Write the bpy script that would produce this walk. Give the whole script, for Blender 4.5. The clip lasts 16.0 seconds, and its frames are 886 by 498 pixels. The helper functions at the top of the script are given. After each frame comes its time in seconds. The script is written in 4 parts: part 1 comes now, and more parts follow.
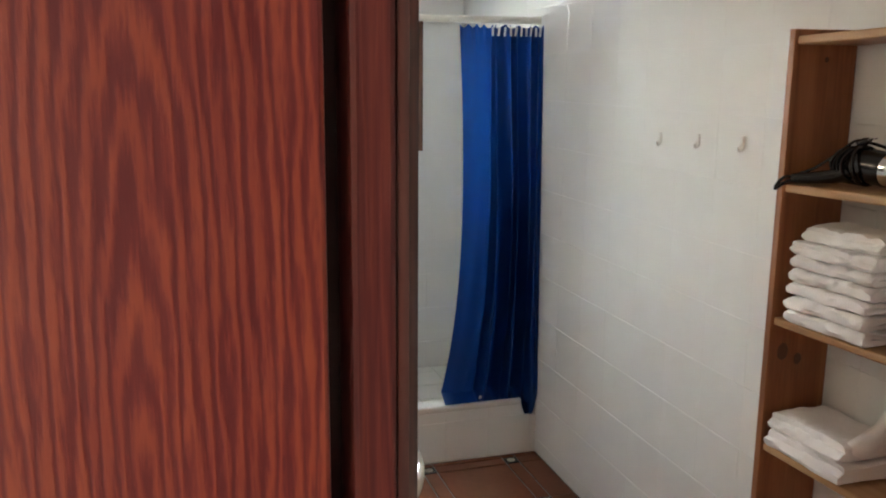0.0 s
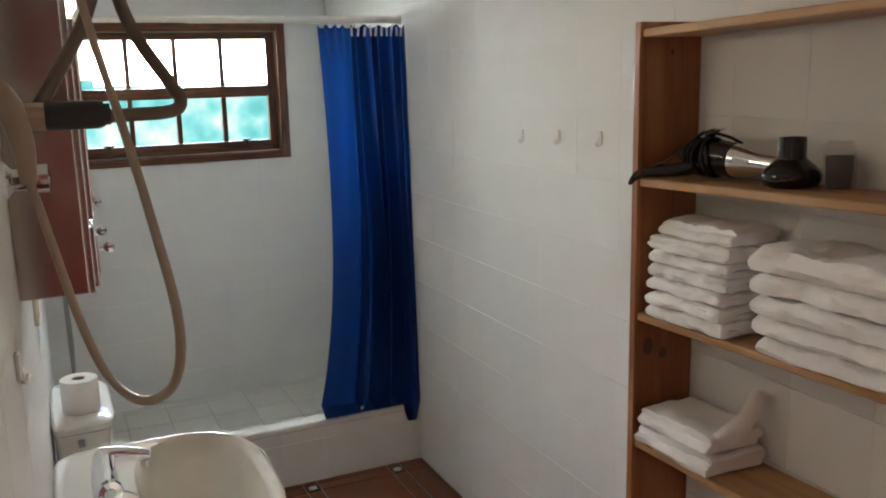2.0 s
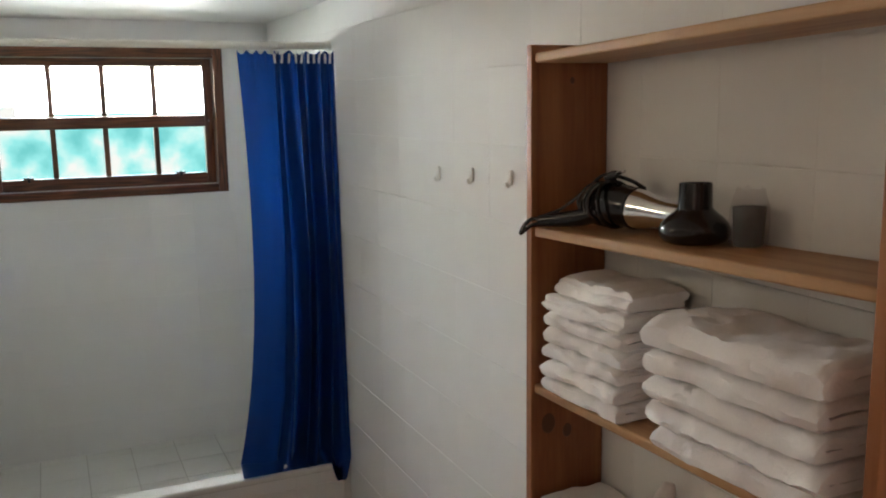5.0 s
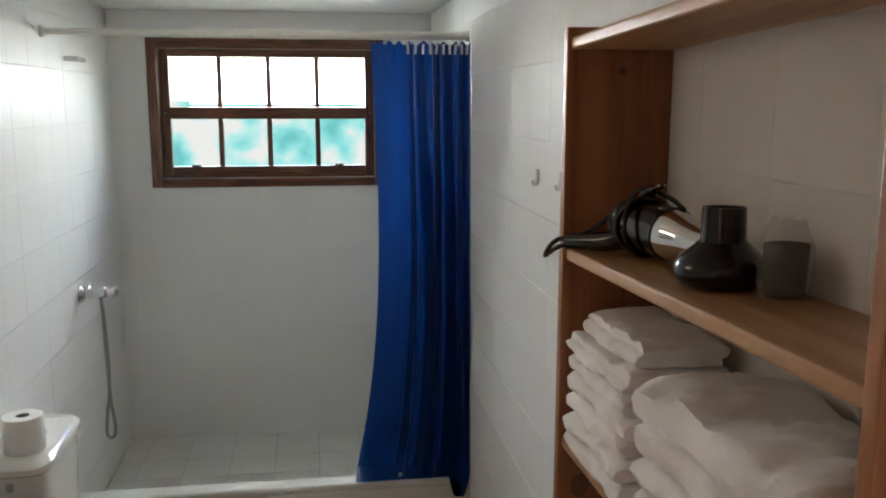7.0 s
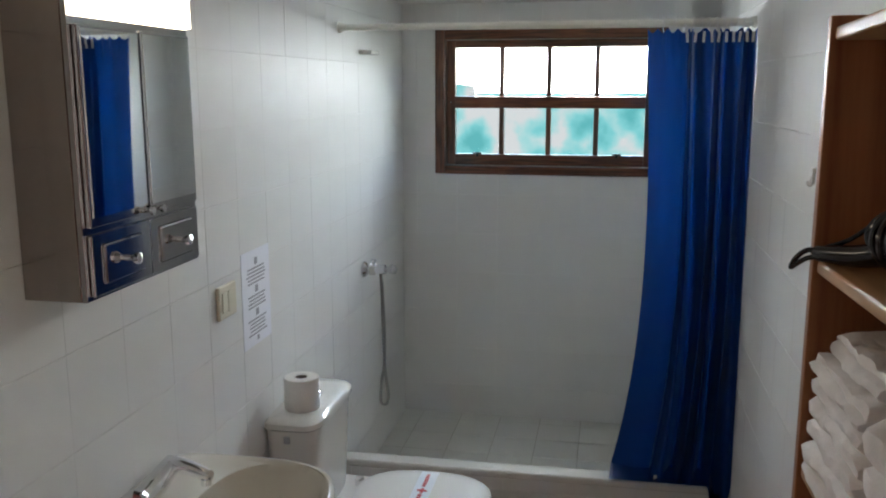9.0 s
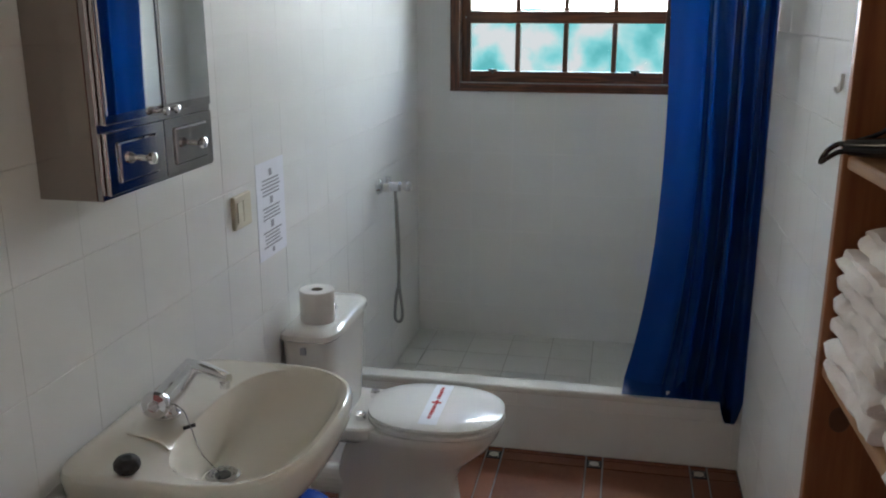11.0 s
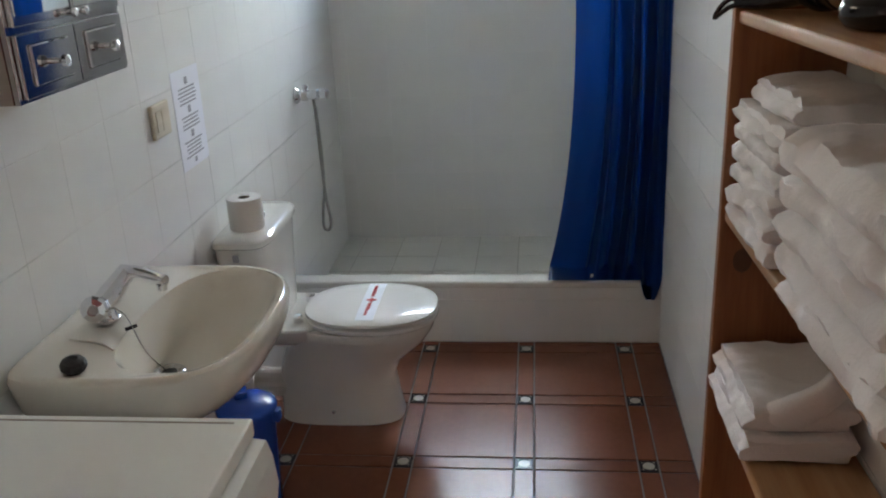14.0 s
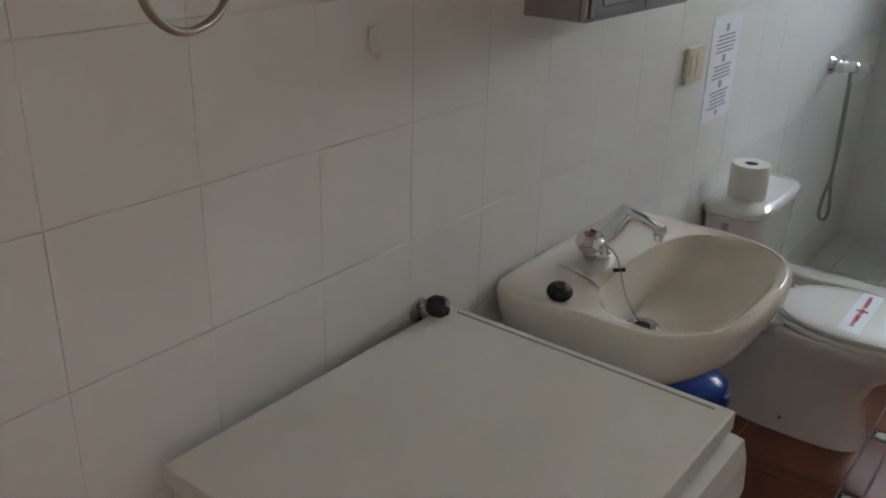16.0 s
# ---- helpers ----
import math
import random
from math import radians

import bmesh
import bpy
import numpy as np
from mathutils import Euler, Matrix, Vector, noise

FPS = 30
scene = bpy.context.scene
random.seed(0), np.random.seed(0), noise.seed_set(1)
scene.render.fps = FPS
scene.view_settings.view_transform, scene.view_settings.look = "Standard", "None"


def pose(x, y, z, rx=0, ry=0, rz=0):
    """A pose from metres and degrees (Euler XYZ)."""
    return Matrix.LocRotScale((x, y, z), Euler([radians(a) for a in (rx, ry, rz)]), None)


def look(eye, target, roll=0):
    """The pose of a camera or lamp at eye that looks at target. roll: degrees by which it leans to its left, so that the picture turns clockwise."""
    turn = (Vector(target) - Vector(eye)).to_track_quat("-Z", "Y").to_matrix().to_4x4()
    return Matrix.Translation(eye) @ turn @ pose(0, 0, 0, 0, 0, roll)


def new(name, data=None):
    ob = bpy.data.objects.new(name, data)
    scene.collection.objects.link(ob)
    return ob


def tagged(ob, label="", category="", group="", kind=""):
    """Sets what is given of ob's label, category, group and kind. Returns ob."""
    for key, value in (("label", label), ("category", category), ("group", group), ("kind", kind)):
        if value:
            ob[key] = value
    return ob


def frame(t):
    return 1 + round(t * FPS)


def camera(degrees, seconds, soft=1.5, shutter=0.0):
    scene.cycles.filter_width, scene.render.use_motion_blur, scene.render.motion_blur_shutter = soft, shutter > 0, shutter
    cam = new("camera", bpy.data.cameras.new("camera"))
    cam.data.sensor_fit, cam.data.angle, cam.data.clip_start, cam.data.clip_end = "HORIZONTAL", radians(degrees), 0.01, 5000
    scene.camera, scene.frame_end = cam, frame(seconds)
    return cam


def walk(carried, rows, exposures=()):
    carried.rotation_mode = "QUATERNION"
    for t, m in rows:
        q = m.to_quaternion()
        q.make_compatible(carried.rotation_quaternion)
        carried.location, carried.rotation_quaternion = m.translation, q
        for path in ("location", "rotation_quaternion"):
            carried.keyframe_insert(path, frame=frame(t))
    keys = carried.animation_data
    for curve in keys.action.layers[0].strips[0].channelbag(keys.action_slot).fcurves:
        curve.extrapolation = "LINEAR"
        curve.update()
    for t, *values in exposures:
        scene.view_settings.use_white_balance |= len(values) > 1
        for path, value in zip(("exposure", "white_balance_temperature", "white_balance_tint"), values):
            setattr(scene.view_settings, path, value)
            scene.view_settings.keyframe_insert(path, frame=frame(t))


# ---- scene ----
cam = camera(53.9, 16.0, 2.0)
PATH = [
    (0, (-0.053, -3.438, 1.693), (0.532, -1.566, 1.297), 0.5),
    (0.5, (-0.03, -3.418, 1.691), (0.618, -1.568, 1.295), -0.2),
    (1, (-0.004, -3.401, 1.695), (0.714, -1.575, 1.307), -0.9),
    (1.5, (0.024, -3.395, 1.698), (0.803, -1.595, 1.307), -0.9),
    (2, (0.06, -3.378, 1.7), (0.874, -1.595, 1.3), -1.4),
    (2.5, (0.11, -3.359, 1.699), (0.91, -1.572, 1.292), -2.2),
    (3, (0.16, -3.338, 1.7), (0.978, -1.557, 1.299), -2.4),
    (3.5, (0.21, -3.319, 1.701), (1.077, -1.556, 1.326), -1.8),
    (4, (0.262, -3.315, 1.701), (1.155, -1.56, 1.35), -0.8),
    (6.5, (0.802, -3.076, 1.671), (1.274, -1.16, 1.347), -0.4),
    (7, (0.897, -3.1, 1.684), (1.19, -1.151, 1.348), 0.1),
    (7.5, (0.94, -3.11, 1.697), (0.999, -1.14, 1.358), -0.8),
    (8, (0.974, -3.095, 1.7), (0.818, -1.13, 1.36), -0.6),
    (8.5, (0.997, -3.09, 1.705), (0.653, -1.15, 1.357), -0.5),
    (11, (0.982, -3.082, 1.646), (0.595, -1.191, 1.122), -0.0),
    (11.5, (0.991, -3.093, 1.639), (0.669, -1.207, 1.056), 0.4),
    (12, (1.005, -3.114, 1.626), (0.754, -1.233, 0.993), -1.1),
    (12.5, (1.012, -3.126, 1.618), (0.863, -1.246, 0.952), -0.9),
    (13, (1.01, -3.145, 1.618), (0.931, -1.262, 0.95), -1.2),
    (13.5, (1.005, -3.163, 1.61), (0.953, -1.282, 0.933), -1.5),
    (14, (0.992, -3.162, 1.595), (0.777, -1.302, 0.892), -2.7),
    (14.5, (0.976, -3.151, 1.585), (0.587, -1.337, 0.838), -1.9),
    (15, (0.933, -3.113, 1.561), (0.318, -1.38, 0.775), -0.6),
    (15.5, (0.887, -3.09, 1.551), (0.026, -1.468, 0.759), 1.3),
    (16, (0.836, -3.085, 1.551), (-0.274, -1.619, 0.765), 1.7),
]
walk(cam, [(t, look(eye, target, roll)) for t, eye, target, roll in PATH], [(0, 3.56, 6750, 10), (2, 3.26, 6750, 10), (4, 3.2, 6800, 10), (7, 3.03, 6700, 10), (8.5, 2.74, 6400, 10), (11, 2.76, 6250, 10), (12.5, 2.98, 6300, 10), (14, 2.96, 6300, 10), (16, 2.62, 6450, 10)])

# ---- camera and walk are above; world, sun and lamps ----
world = bpy.data.worlds.new("sky")
scene.world = world
world.use_nodes = True
wn = world.node_tree
sky = wn.nodes.new("ShaderNodeTexSky")
sky.sky_type, sky.sun_disc = 'NISHITA', False
sky.sun_elevation, sky.sun_rotation = radians(48), radians(200)
bg = wn.nodes["Background"]
bg.inputs["Strength"].default_value = 0.15
wn.links.new(sky.outputs[0], bg.inputs["Color"])

sun_data = bpy.data.lights.new("sun", 'SUN')
sun_data.energy, sun_data.angle, sun_data.color = 3.0, radians(0.5), (1.0, 0.95, 0.86)
sun = new("sun", sun_data)
sun.matrix_world = look((1, -6, 9), (0, 1, 0))


def area_lamp(name, eye, target, w, h, watts, color, spread=180):
    d = bpy.data.lights.new(name, 'AREA')
    d.shape, d.size, d.size_y, d.energy, d.color = 'RECTANGLE', w, h, watts, color
    d.spread = radians(spread)
    ob = new(name, d)
    ob.matrix_world = look(eye, target)
    return ob


# unseen fill lamp added in the next room to light door frame and shelf
area_lamp("hall_fill_light", (-2.42, -3.55, 1.55), (0, -3.4, 1.3), 0.5, 0.6, 9.6, (1.0, 0.9, 0.8))
# sky light in the upper half of the bathroom window
area_lamp("window_daylight", (0.75, 1.25, 1.77), (0.86, -1.4, 0.8), 0.84, 0.22, 1.25, (0.93, 0.97, 1.0), 96)


# ---- materials ----
def nodes_of(name):
    m = bpy.data.materials.new(name)
    m.use_nodes = True
    nt = m.node_tree
    return m, nt, nt.nodes["Principled BSDF"]


def ramp(nt, fac, stops):
    r = nt.nodes.new("ShaderNodeValToRGB")
    while len(r.color_ramp.elements) < len(stops):
        r.color_ramp.elements.new(0.5)
    for e, (p, c) in zip(r.color_ramp.elements, stops):
        e.position, e.color = p, (*c, 1)
    nt.links.new(fac, r.inputs[0])
    return r.outputs[0]


def mul(c, k):
    return tuple(min(1, v * k) for v in c)


def surface(name, color, rough=0.5, metal=0.0, vary=0.12, big=3.0, fine=60.0, bump=0.15, spec=0.5, coat=0.0,
            island=False, piece=0.0, stretch=(1, 1, 1), dist=0.002, trans=0.0, sheen=0.0):
    """A plain coloured surface with stains at one scale, grain at another and fine relief."""
    m, nt, p = nodes_of(name)
    L, N = nt.links.new, nt.nodes.new
    tc, mp = N("ShaderNodeTexCoord"), N("ShaderNodeMapping")
    mp.inputs["Scale"].default_value = stretch
    L(tc.outputs["Object"], mp.inputs["Vector"])
    a, b = N("ShaderNodeTexNoise"), N("ShaderNodeTexNoise")
    for n, s, d in ((a, big, 5), (b, fine, 3)):
        n.inputs["Scale"].default_value, n.inputs["Detail"].default_value = s, d
        L(mp.outputs[0], n.inputs["Vector"])
    mix = N("ShaderNodeMix")
    mix.data_type = 'FLOAT'
    mix.inputs[0].default_value = 0.35
    L(a.outputs["Fac"], mix.inputs[2])
    L(b.outputs["Fac"], mix.inputs[3])
    col = ramp(nt, mix.outputs[0], [(0.3, mul(color, 1 - vary)), (0.7, mul(color, 1 + vary))])
    if piece:
        oi, hs = N("ShaderNodeObjectInfo"), N("ShaderNodeHueSaturation")
        mr = N("ShaderNodeMapRange")
        mr.inputs[3].default_value, mr.inputs[4].default_value = 1 - piece, 1 + piece
        L(oi.outputs["Random"], mr.inputs[0])
        L(mr.outputs[0], hs.inputs["Value"])
        L(col, hs.inputs["Color"])
        col = hs.outputs[0]
    L(col, p.inputs["Base Color"])
    rr = N("ShaderNodeMapRange")
    rr.inputs[3].default_value, rr.inputs[4].default_value = max(0.02, rough * 0.8), min(1, rough * 1.25)
    L(mix.outputs[0], rr.inputs[0])
    L(rr.outputs[0], p.inputs["Roughness"])
    p.inputs["Metallic"].default_value = metal
    p.inputs["Specular IOR Level"].default_value = spec
    p.inputs["Coat Weight"].default_value = coat
    p.inputs["Transmission Weight"].default_value = trans
    p.inputs["Sheen Weight"].default_value = sheen
    if bump:
        bp = N("ShaderNodeBump")
        bp.inputs["Strength"].default_value, bp.inputs["Distance"].default_value = bump, dist
        L(mix.outputs[0], bp.inputs["Height"])
        L(bp.outputs[0], p.inputs["Normal"])
    return m


def wood(name, dark, mid, light, grain=(18, 18, 1.2), rough=0.4, knots=0.0, rings=1.0, coat=0.0):
    """Sawn wood: rings drawn out along the grain, pores, and knots where wanted."""
    m, nt, p = nodes_of(name)
    L, N = nt.links.new, nt.nodes.new
    tc, mp = N("ShaderNodeTexCoord"), N("ShaderNodeMapping")
    mp.inputs["Scale"].default_value = grain
    L(tc.outputs["Object"], mp.inputs["Vector"])
    warp = N("ShaderNodeTexNoise")
    warp.inputs["Scale"].default_value, warp.inputs["Detail"].default_value = 0.7, 2
    L(mp.outputs[0], warp.inputs["Vector"])
    k = N("ShaderNodeMath")
    k.operation = 'MULTIPLY'
    k.inputs[1].default_value = 14 * rings
    L(warp.outputs["Fac"], k.inputs[0])
    s = N("ShaderNodeMath")
    s.operation = 'PINGPONG'
    s.inputs[1].default_value = 1.0
    L(k.outputs[0], s.inputs[0])
    pore = N("ShaderNodeTexNoise")
    pore.inputs["Scale"].default_value, pore.inputs["Detail"].default_value = 9, 4
    L(mp.outputs[0], pore.inputs["Vector"])
    mix = N("ShaderNodeMix")
    mix.data_type = 'FLOAT'
    mix.inputs[0].default_value = 0.5
    L(s.outputs[0], mix.inputs[2])
    L(pore.outputs["Fac"], mix.inputs[3])
    col = ramp(nt, mix.outputs[0], [(0.22, dark), (0.5, mid), (0.78, light)])
    if knots:
        v, m2 = N("ShaderNodeTexVoronoi"), N("ShaderNodeMapping")
        m2.inputs["Scale"].default_value = tuple(max(1, min(g, 2.2)) * 2.4 for g in grain)
        L(tc.outputs["Object"], m2.inputs["Vector"])
        L(m2.outputs[0], v.inputs["Vector"])
        v.inputs["Scale"].default_value = 1.6
        fac = ramp(nt, v.outputs["Distance"], [(knots * 0.5, (1, 1, 1)), (knots, (0, 0, 0))])
        mk = N("ShaderNodeMix")
        mk.data_type = 'RGBA'
        L(fac, mk.inputs[0])
        L(col, mk.inputs[6])
        mk.inputs[7].default_value = (*mul(dark, 0.35), 1)
        col = mk.outputs[2]
    L(col, p.inputs["Base Color"])
    p.inputs["Roughness"].default_value = rough
    p.inputs["Coat Weight"].default_value = coat
    bp = N("ShaderNodeBump")
    bp.inputs["Strength"].default_value, bp.inputs["Distance"].default_value = 0.2, 0.001
    L(mix.outputs[0], bp.inputs["Height"])
    L(bp.outputs[0], p.inputs["Normal"])
    return m


def figured(name, dark, mid, light):
    """Varnished flat-sawn softwood: long nested flames of grain drawn out along z."""
    m, nt, p = nodes_of(name)
    L, N = nt.links.new, nt.nodes.new
    tc, mp, m2 = N("ShaderNodeTexCoord"), N("ShaderNodeMapping"), N("ShaderNodeMapping")
    mp.inputs["Location"].default_value = (0.066, 0.0, -0.155)
    mp.inputs["Scale"].default_value = (1, 0, 0.10)
    m2.inputs["Scale"].default_value = (1, 1, 0.06)
    w, f, big = N("ShaderNodeTexWave"), N("ShaderNodeTexNoise"), N("ShaderNodeTexNoise")
    w.wave_type, w.rings_direction, w.wave_profile = 'RINGS', 'SPHERICAL', 'SIN'
    for key, v in (("Scale", 66), ("Distortion", 8.5), ("Detail", 5), ("Detail Scale", 1.9), ("Detail Roughness", 0.62)):
        w.inputs[key].default_value = v
    f.inputs["Scale"].default_value, f.inputs["Detail"].default_value = 320, 3
    big.inputs["Scale"].default_value, big.inputs["Detail"].default_value = 22, 2
    for n, src in ((w, mp), (f, m2), (big, m2)):
        L(tc.outputs["Object"], src.inputs["Vector"])
        L(src.outputs[0], n.inputs["Vector"])
    a, b = N("ShaderNodeMix"), N("ShaderNodeMix")
    a.data_type = b.data_type = 'FLOAT'
    a.inputs[0].default_value, b.inputs[0].default_value = 0.46, 0.34
    L(w.outputs["Fac"], a.inputs[2])
    L(f.outputs["Fac"], a.inputs[3])
    L(a.outputs[0], b.inputs[2])
    L(big.outputs["Fac"], b.inputs[3])
    L(ramp(nt, b.outputs[0], [(0.28, dark), (0.52, mid), (0.76, light)]), p.inputs["Base Color"])
    p.inputs["Roughness"].default_value = 0.42
    bp = N("ShaderNodeBump")
    bp.inputs["Strength"].default_value, bp.inputs["Distance"].default_value = 0.15, 0.0006
    L(a.outputs[0], bp.inputs["Height"])
    L(bp.outputs[0], p.inputs["Normal"])
    return m


def glow(name, color, strength):
    m, nt, p = nodes_of(name)
    p.inputs["Base Color"].default_value = (*color, 1)
    p.inputs["Emission Color"].default_value = (*color, 1)
    p.inputs["Emission Strength"].default_value = strength
    return m


TILE = surface("wall_tile_glaze", (0.82, 0.815, 0.79), 0.45, vary=0.015, big=1.2, fine=7, bump=0.08, piece=0.008, dist=0.005, spec=0.04)
GROUT = surface("wall_grout", (0.82, 0.81, 0.78), 0.8, vary=0.06, bump=0.2)
SHOWER_TILE = surface("shower_floor_tile", (0.74, 0.735, 0.69), 0.3, vary=0.04, piece=0.03)
SHOWER_GROUT = surface("shower_grout", (0.55, 0.53, 0.48), 0.85, vary=0.15)
TERRA = surface("terracotta", (0.195, 0.066, 0.032), 0.24, vary=0.16, big=4, fine=45, bump=0.12, piece=0.08)
FLOOR_GROUT = surface("floor_grout", (0.22, 0.18, 0.165), 0.8, vary=0.15)
INSERT_AND_GROOVE = surface("insert_glaze_and_groove_shade", (0.03, 0.025, 0.03), 0.2, vary=0.2)
INSERT_LIGHT = surface("insert_pale_glaze", (0.48, 0.43, 0.36), 0.2, vary=0.1)
PAINT = surface("white_wall_paint", (0.76, 0.75, 0.72), 0.6, vary=0.03, bump=0.1)
CERAMIC = surface("white_ceramic", (0.80, 0.79, 0.75), 0.08, vary=0.015, bump=0.0, coat=0.3)
SINK_CERAMIC = surface("cream_ceramic", (0.77, 0.735, 0.65), 0.08, vary=0.015, bump=0.0, coat=0.3)
SEAT = surface("white_seat_plastic", (0.82, 0.82, 0.80), 0.12, vary=0.01, bump=0.0)
CHROME = surface("chrome", (0.78, 0.78, 0.80), 0.07, 1.0, vary=0.03, bump=0.0)
STEEL = surface("brushed_steel", (0.55, 0.54, 0.53), 0.25, 1.0, vary=0.06, bump=0.0)
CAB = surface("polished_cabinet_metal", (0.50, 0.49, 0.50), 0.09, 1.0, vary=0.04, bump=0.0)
# sides: same polished metal, tinted brown for the dark room they reflect
CAB_SIDE = surface("cabinet_side_dark_reflection", (0.40, 0.36, 0.33), 0.12, 1.0, vary=0.05, bump=0.0)
MIRROR = surface("mirror_glass", (0.86, 0.88, 0.88), 0.02, 1.0, vary=0.0, bump=0.0)
BLACK = surface("black_plastic", (0.012, 0.011, 0.013), 0.18, vary=0.2, bump=0.0)
RUBBER = surface("black_rubber", (0.02, 0.018, 0.02), 0.5, vary=0.2)
CURTAIN = surface("blue_curtain_cloth", (0.002, 0.042, 0.205), 0.33, vary=0.06, big=6, fine=200, bump=0.06)
cn = CURTAIN.node_tree
tl, cm = cn.nodes.new("ShaderNodeBsdfTranslucent"), cn.nodes.new("ShaderNodeMixShader")
tl.inputs[0].default_value = (0.004, 0.10, 0.44, 1)
cm.inputs[0].default_value = 0.2
cn.links.new(cn.nodes["Principled BSDF"].outputs[0], cm.inputs[1])
cn.links.new(tl.outputs[0], cm.inputs[2])
cn.links.new(cm.outputs[0], cn.nodes["Material Output"].inputs[0])
KNOT = surface("pine_knot", (0.11, 0.045, 0.02), 0.45, vary=0.25, fine=90)
RODWHITE = surface("white_rod_enamel", (0.86, 0.84, 0.77), 0.25, vary=0.03, bump=0.0)
WHITEPL = surface("white_plastic", (0.78, 0.77, 0.74), 0.3, vary=0.02, bump=0.0)
CREAMPL = surface("cream_plastic", (0.72, 0.66, 0.52), 0.35, vary=0.03, bump=0.0)
BLUEPL = surface("blue_plastic", (0.004, 0.055, 0.34), 0.22, vary=0.06, bump=0.0)
TERRY = surface("white_terry", (0.86, 0.82, 0.80), 0.95, vary=0.06, big=9, fine=230, bump=0.7, spec=0.1, dist=0.004, sheen=0.2)
WASHER = surface("white_washer_enamel", (0.74, 0.74, 0.69), 0.3, vary=0.02, bump=0.02)
WASHTOP = surface("white_laminate_top", (0.74, 0.735, 0.68), 0.33, vary=0.02, bump=0.0)
PAPER = surface("white_paper", (0.88, 0.89, 0.94), 0.8, vary=0.02, bump=0.1)
INK = surface("grey_ink", (0.40, 0.40, 0.44), 0.8, vary=0.2)
TISSUE = surface("toilet_tissue", (0.80, 0.78, 0.74), 0.95, vary=0.04, bump=0.4, fine=200)
CARD = surface("grey_card", (0.30, 0.26, 0.22), 0.9)
RED = surface("red_print", (0.55, 0.02, 0.03), 0.5)
BAND = surface("paper_band", (0.80, 0.84, 0.90), 0.5, vary=0.03)
HOSE = surface("beige_hose", (0.34, 0.26, 0.19), 0.4, vary=0.15)
TUBE = surface("grey_foam_tube", (0.13, 0.095, 0.075), 0.6, vary=0.2)
GREYHOSE = surface("grey_metal_hose", (0.35, 0.35, 0.34), 0.3, 0.8, vary=0.15)
# boards get paler pine than the uprights: light on their tops put into colour
PINE_LIT = wood("pine_board_lit", (0.36, 0.17, 0.065), (0.49, 0.27, 0.12), (0.56, 0.335, 0.165), (16, 1.1, 16), 0.45, 0.10, 0.35)
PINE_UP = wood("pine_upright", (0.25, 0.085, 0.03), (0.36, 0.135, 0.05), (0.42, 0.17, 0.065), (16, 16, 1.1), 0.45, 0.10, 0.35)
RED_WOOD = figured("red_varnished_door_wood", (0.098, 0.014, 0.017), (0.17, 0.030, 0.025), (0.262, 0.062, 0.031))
# casing and stop: red door wood darkened, their shade put into the colour
SHADED_CASING_WOOD = wood("shaded_casing_wood", (0.022, 0.005, 0.004), (0.045, 0.010, 0.007), (0.07, 0.016, 0.010), (40, 40, 2.0), 0.6)
STOP_WOOD = wood("shaded_stop_wood", (0.07, 0.012, 0.013), (0.105, 0.02, 0.018), (0.14, 0.03, 0.022), (160, 160, 5.0), 0.5)
WIN_WOOD = wood("brown_window_wood", (0.06, 0.021, 0.01), (0.13, 0.045, 0.02), (0.19, 0.07, 0.03), (2.0, 30, 30), 0.3, coat=0.2)
WIN_WOOD_V = wood("brown_window_wood_upright", (0.06, 0.021, 0.01), (0.13, 0.045, 0.02), (0.19, 0.07, 0.03), (30, 30, 2.0), 0.3, coat=0.2)
LAMP = glow("lamp_diffuser", (1.0, 0.84, 0.62), 1.3)
GLASS, gnt, gp = nodes_of("window_glass")
gp.inputs["Transmission Weight"].default_value, gp.inputs["Roughness"].default_value = 1.0, 0.0
gp.inputs["IOR"].default_value, gp.inputs["Base Color"].default_value = 1.02, (0.97, 1.0, 0.99, 1)
BAG, bnt, bpn = nodes_of("clear_plastic_bag")
bpn.inputs["Transmission Weight"].default_value, bpn.inputs["Roughness"].default_value, bpn.inputs["IOR"].default_value = 0.0, 0.1, 1.45
bpn.inputs["Base Color"].default_value, bpn.inputs["Alpha"].default_value = (0.85, 0.85, 0.85, 1), 0.13


# ---- mesh helpers ----
def part(name, bm, material, parent=None, label="", smooth=False):
    me = bpy.data.meshes.new(name)
    bmesh.ops.recalc_face_normals(bm, faces=bm.faces)
    bm.to_mesh(me)
    bm.free()
    me.materials.append(material)
    if smooth:
        me.shade_smooth()
        me.set_sharp_from_angle(angle=radians(42))
    ob = new(name, me)
    if parent is not None:
        ob.parent = parent
    if label:
        ob["label"] = label
    return ob


def thing(name, label, category, group="", kind=""):
    return tagged(new(name), label, category, group, kind)


def box(lo, hi, bevel=0.0, seg=2, bm=None):
    out = bm or bmesh.new()
    b = bmesh.new()
    bmesh.ops.create_cube(b, size=1)
    for v in b.verts:
        v.co = [lo[i] + (v.co[i] + 0.5) * (hi[i] - lo[i]) for i in range(3)]
    if bevel:
        bmesh.ops.bevel(b, geom=b.edges[:], offset=bevel, segments=seg, affect='EDGES', profile=0.6)
    if bm is None:
        out.free()
        return b
    me = bpy.data.meshes.new("tmp")
    b.to_mesh(me)
    b.free()
    out.from_mesh(me)
    bpy.data.meshes.remove(me)
    return out


